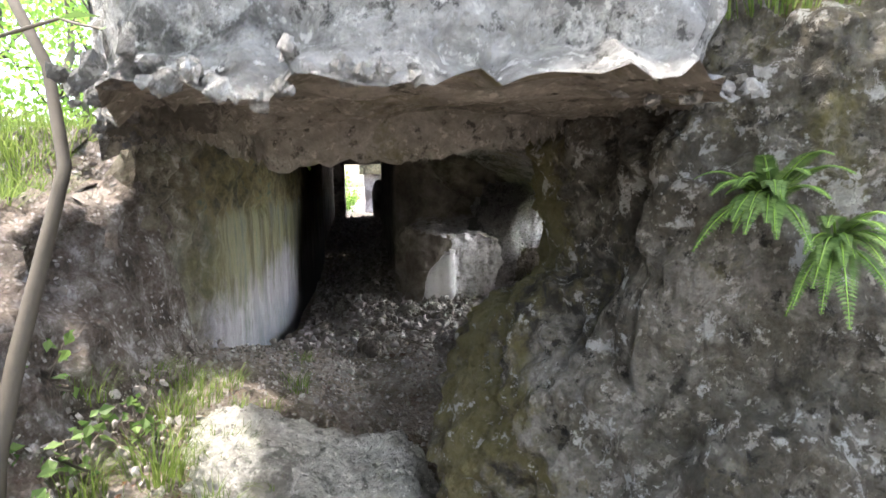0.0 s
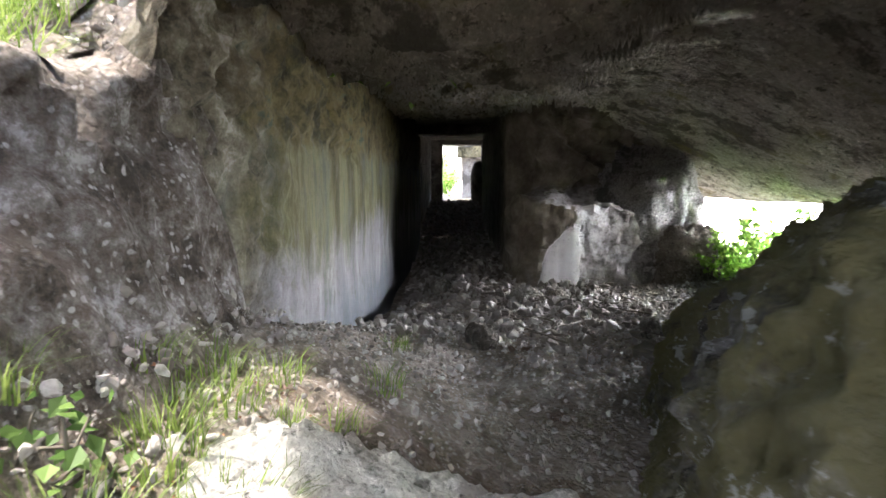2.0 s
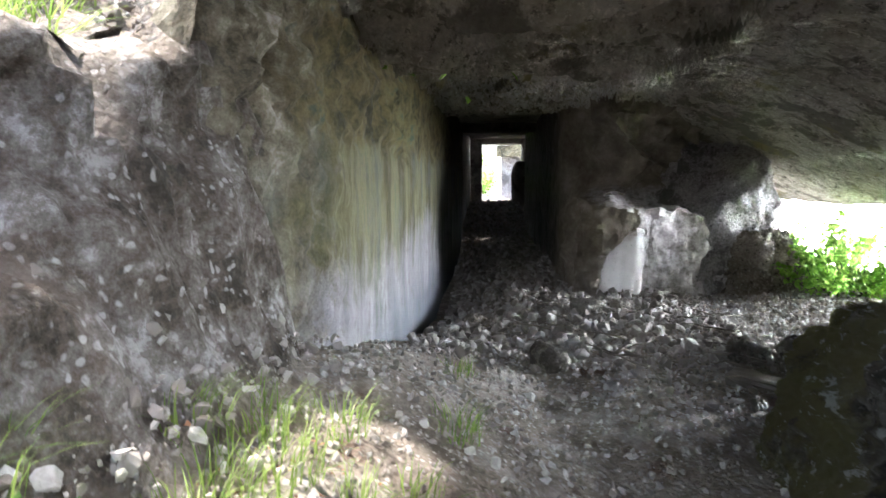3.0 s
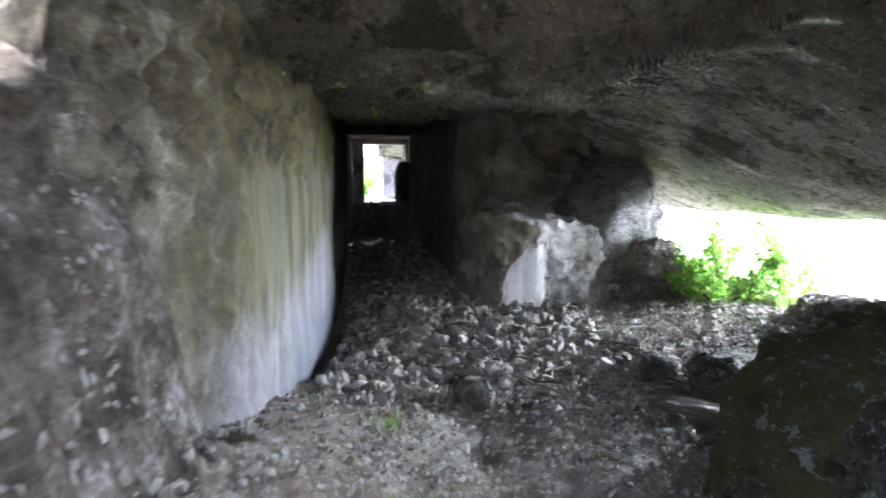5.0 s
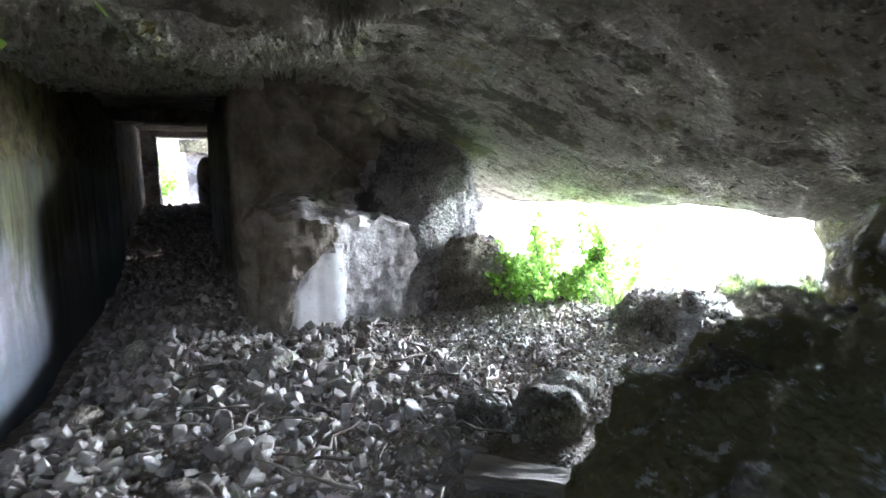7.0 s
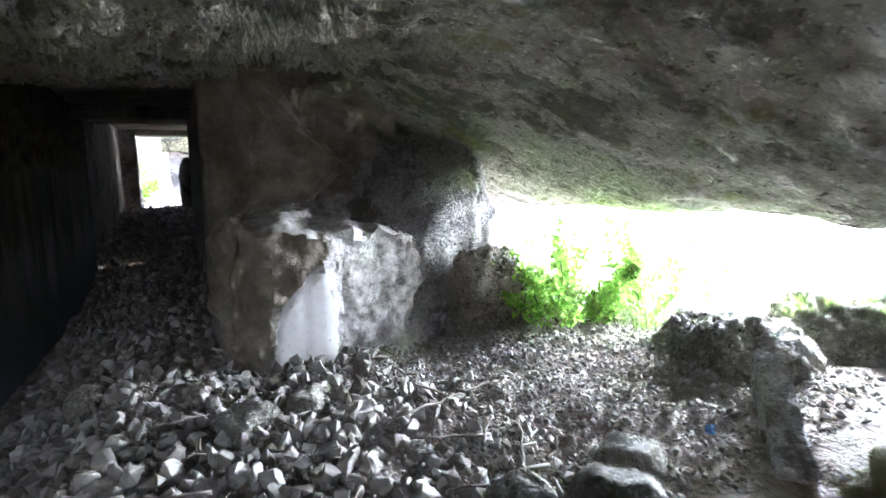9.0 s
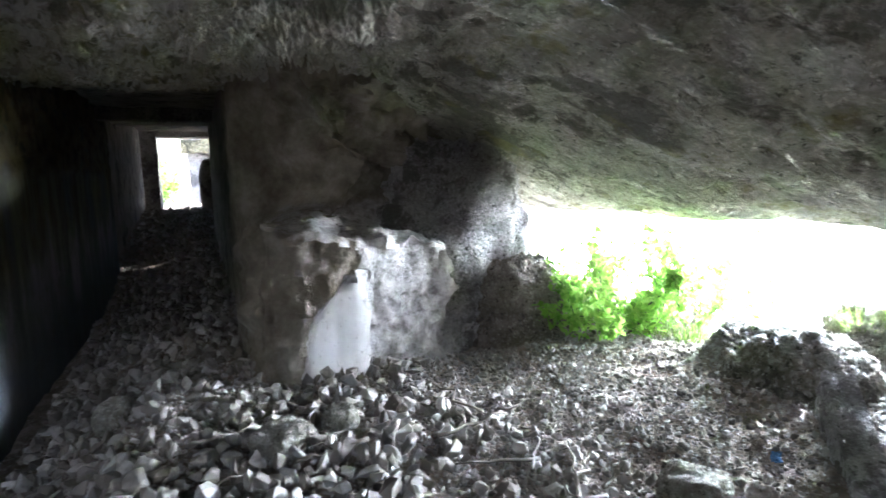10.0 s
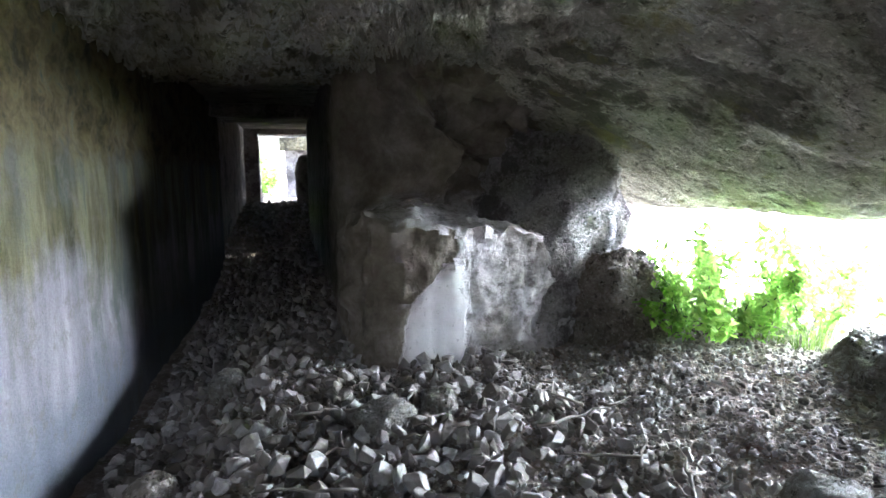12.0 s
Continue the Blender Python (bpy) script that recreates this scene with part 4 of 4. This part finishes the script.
# ---- loose pieces in the chamber ----
def chip(name, a, b, size, material, label, category, seed):
    """A rough-edged board or slab lying from a to b."""
    rng = np.random.RandomState(seed)
    a, b = Vector(a), Vector(b)
    bm = bmesh.new()
    bmesh.ops.create_cube(bm, size=1)
    bmesh.ops.subdivide_edges(bm, edges=bm.edges[:], cuts=5, use_grid_fill=True)
    for v in bm.verts:
        v.co = Vector((v.co.x * (b - a).length, v.co.y * size[0], v.co.z * size[1])) + Vector(rng.normal(scale=0.006, size=3))
    me = bpy.data.meshes.new(name)
    bm.to_mesh(me)
    bm.free()
    ob = obj(name, me, material, label=label, category=category)
    ob.matrix_basis = Matrix.Translation((a + b) / 2) @ (b - a).to_track_quat("X", "Z").to_matrix().to_4x4()
    return ob


chip("board", (0.90, 5.98, 0.10), (1.32, 5.58, 0.11), (0.20, 0.07), WOOD, "thick weathered board lying on the rubble", "board", 1)
chip("slab", (2.50, 6.12, 0.0), (3.15, 6.72, 0.30), (0.16, 0.34), SCREE, "pale concrete slab leaning on the boulder", "slab", 2)
chip("plastic_scrap", (2.56, 6.63, 0.10), (2.61, 6.67, 0.11), (0.035, 0.012), plain_material("blue_plastic", (0.08, 0.17, 0.33), (0.16, 0.28, 0.45)), "small scrap of blue plastic among stones", "scrap", 3)
for k in range(34):
    rng = np.random.RandomState(400 + k)
    x, y = rng.uniform(-0.3, 1.7), rng.uniform(5.4, 8.2)
    w, n = rng.uniform(0, math.pi), rng.uniform(0.12, 0.55)
    z = ground_at(x, y) + 0.085
    a, b = np.array([x, y, z]), np.array([x + math.cos(w) * n, y + math.sin(w) * n, z + rng.uniform(-0.02, 0.06)])
    obj("stick", tube("stick", bend(rng, a, b, 6, 0.02), np.linspace(rng.uniform(0.006, 0.017), 0.004, 6), 6), WOOD, label="dry grey stick lying on the rubble", category="stick", group="sticks on the floor")


# ---- rubble ----
def stone_meshes(count, bevelled):
    out = []
    for k in range(count):
        rng = np.random.RandomState(500 + k)
        p = rng.normal(size=(13, 3))
        p /= np.linalg.norm(p, axis=1)[:, None]
        p *= np.array([1.0, rng.uniform(0.55, 1.0), rng.uniform(0.4, 0.85)]) * rng.uniform(0.8, 1.05, size=(13, 1))
        bm = bmesh.new()
        for q in p:
            bm.verts.new(q)
        hull = bmesh.ops.convex_hull(bm, input=bm.verts[:])
        loose = [v for v in bm.verts if not v.link_faces]
        bmesh.ops.delete(bm, geom=loose, context="VERTS")
        if bevelled:
            bmesh.ops.bevel(bm, geom=bm.edges[:], offset=0.035, segments=1, affect="EDGES")
        bmesh.ops.triangulate(bm, faces=bm.faces[:])
        me = bpy.data.meshes.new("stone")
        bm.to_mesh(me)
        bm.free()
        me.materials.append(STONE)
        out.append(me)
    return out


STONES = stone_meshes(12, True)
SHAPES = []
for me in STONES + stone_meshes(12, False):
    co = np.zeros(len(me.vertices) * 3)
    me.vertices.foreach_get("co", co)
    SHAPES.append((co.reshape(-1, 3), np.array([tuple(f.vertices) for f in me.polygons])))


def turns(rng):
    q = rng.normal(size=4)
    w, x, y, z = q / np.linalg.norm(q)
    return np.array([[1 - 2 * (y * y + z * z), 2 * (x * y - z * w), 2 * (x * z + y * w)], [2 * (x * y + z * w), 1 - 2 * (x * x + z * z), 2 * (y * z - x * w)], [2 * (x * z - y * w), 2 * (y * z + x * w), 1 - 2 * (x * x + y * y)]])


def scatter(seed, count, spot, sizes):
    """Places, turns and sizes of loose stones, sunk a little into the ground."""
    rng = np.random.RandomState(seed)
    out = []
    while len(out) < count:
        x, y, keep = spot(rng)
        if rng.uniform() > keep:
            continue
        r = sizes(rng, x, y)
        out.append((x, y, r, turns(rng), rng.uniform(0.1, 0.75), rng.randint(12)))
    xy = np.array([(o[0], o[1], 0.0) for o in out])
    z = ground_z(xy[:, 0], xy[:, 1]) + relief(xy)
    return [(x, y, h + r * s + 0.07 * (x < -1.5 and y < 4.6), r, m, k) for (x, y, r, m, s, k), h in zip(out, z)]


def joined(name, stones, label, parent=None, category="", kind="stuff", material=None):
    verts, faces, base = [], [], 0
    for x, y, z, r, m, k in stones:
        v, f = SHAPES[k if r > 0.032 else k + 12]
        verts.append(v @ m.T * r + np.array([x, y, z]))
        faces.append(f + base)
        base += len(v)
    verts, faces = np.concatenate(verts), np.concatenate(faces)
    me = bpy.data.meshes.new(name)
    me.from_pydata(verts.tolist(), [], faces.tolist())
    return obj(name, me, material or STONE, parent, label, category, "", kind)


def floor_spot(rng):
    x, y = rng.uniform(-1.38, 3.9), rng.uniform(5.2, 13.0)
    if y > 9.1 and x > 0.35:
        return x, y, 0.0
    keep = 0.15 + 0.85 * float(sstep(y, 5.6, 7.2)) * (1 - 0.2 * float(sstep(x, 1.2, 2.6)))
    if x > 1.0 and y < 6.2:
        keep = 0.0
    return x, y, keep


def floor_size(rng, x, y):
    big = 1.0 - 0.6 * float(sstep(x, 1.0, 2.4)) - 0.35 * (1 - float(sstep(y, 5.6, 6.8)))
    return (0.017 + 0.075 * rng.uniform() ** 3.2) * big


def passage_spot(rng):
    return rng.uniform(-1.65, 0.3), rng.uniform(13.0, 26.5), 1.0


def entry_spot(rng):
    x, y = rng.uniform(-1.7, 1.2), rng.uniform(2.2, 6.2)
    return x, y, (0.9 if x < 0.9 else 0.2)


def bank_spot(rng):
    return rng.uniform(-3.0, -1.35), rng.uniform(1.2, 4.6), 0.9


rubble = tagged(new("rubble"), "pale broken stones and concrete covering the chamber floor", "rubble", "", "structure")
loose = scatter(1, 8000, floor_spot, floor_size)
near = [s for s in loose if s[3] > 0.05 and s[1] < 10.5][:290]
chosen = set(id(s) for s in near)
joined("small_rubble", [s for s in loose if id(s) not in chosen], "pale grey stones heaped on the floor", rubble)
joined("gravel", scatter(2, 7000, floor_spot, lambda r, x, y: r.uniform(0.01, 0.028)), "fine pale gravel", rubble)
joined("pale_gravel", scatter(6, 6000, lambda r: (r.uniform(1.0, 4.3), r.uniform(6.2, 9.4), 1.0), lambda r, x, y: 0.008 + 0.03 * r.uniform() ** 4), "fine pale gravel in the light of the opening", rubble)
joined("passage_rubble", scatter(3, 2600, passage_spot, lambda r, x, y: 0.03 + 0.08 * r.uniform() ** 2), "pale stones on the passage floor", rubble)
joined("entry_gravel", scatter(4, 7000, entry_spot, lambda r, x, y: 0.005 + 0.026 * r.uniform() ** 4), "scattered stone crumbs on the trodden earth", rubble)
joined("bank_gravel", scatter(5, 5000, bank_spot, lambda r, x, y: 0.005 + 0.035 * r.uniform() ** 6), "stones sticking out of the earth bank", rubble)
for x, y, z, r, m, k in near:
    ob = new("stone", STONES[k])
    ob.parent = rubble
    ob.matrix_basis = Matrix.Translation((x, y, z)) @ Matrix([list(map(float, row)) for row in m]).to_4x4() @ Matrix.Diagonal((r, r, r, 1))
for x, y, r, sz in ((0.25, 8.0, 0.16, 1), (0.62, 8.15, 0.13, 2), (-0.35, 6.1, 0.15, 3), (1.55, 6.25, 0.22, 4), (1.25, 6.55, 0.17, 5), (-0.95, 7.7, 0.13, 6), (-0.75, 9.2, 0.15, 7), (1.95, 6.6, 0.15, 8)):
    boulder("stone_block", (x, y, ground_at(x, y) + r * 0.35), (r, r * 0.8, r * 0.6), ROCK if sz % 3 else BROKEN, "rough block of broken concrete lying among the rubble", 14, 600 + sz, 0.55, 0.2, sz * 37)


# ---- lime clumps along the lip of the roof ----
def lime_clumps():
    rng = np.random.RandomState(77)
    stones = []
    for q in RIM[(RIM[:, 0] > -1.5) & (RIM[:, 0] < 1.0)]:
        if pnoise(np.array([q]), 2.2, 9)[0] < -0.12:
            continue
        for _ in range(4):
            r = rng.uniform(0.008, 0.026)
            at = q + rng.normal(scale=(0.03, 0.015, 0.008)) + np.array([0, 0.0, 0.016])
            stones.append((at[0], at[1], at[2], r, turns(rng) @ np.diag([1.0, 1.0, 1.5]), rng.randint(12)))
    joined("lime_crust", stones, "white lime clumps hanging from the lip", roof, material=FACE)


lime_clumps()


def litter():
    """Dead leaves and needles at the foot of the bank."""
    rng = np.random.RandomState(78)
    leaves = []
    for _ in range(900):
        x, y = rng.uniform(-2.0, -0.7), rng.uniform(1.2, 3.6)
        size = rng.uniform(0.015, 0.05)
        leaves.append((np.array([x, y, ground_at(x, y) + 0.008]), unit(rng) * np.array([1, 1, 0.15]), unit(rng, 3.0), size, size * rng.uniform(0.1, 0.5)))
    me = leaf_mesh("leaf_litter", leaves)
    obj("leaf_litter", me, plain_material("dead_leaf", (0.09, 0.04, 0.022), (0.26, 0.14, 0.08)), label="reddish dead leaves and needles on the earth", category="litter", kind="stuff")


litter()
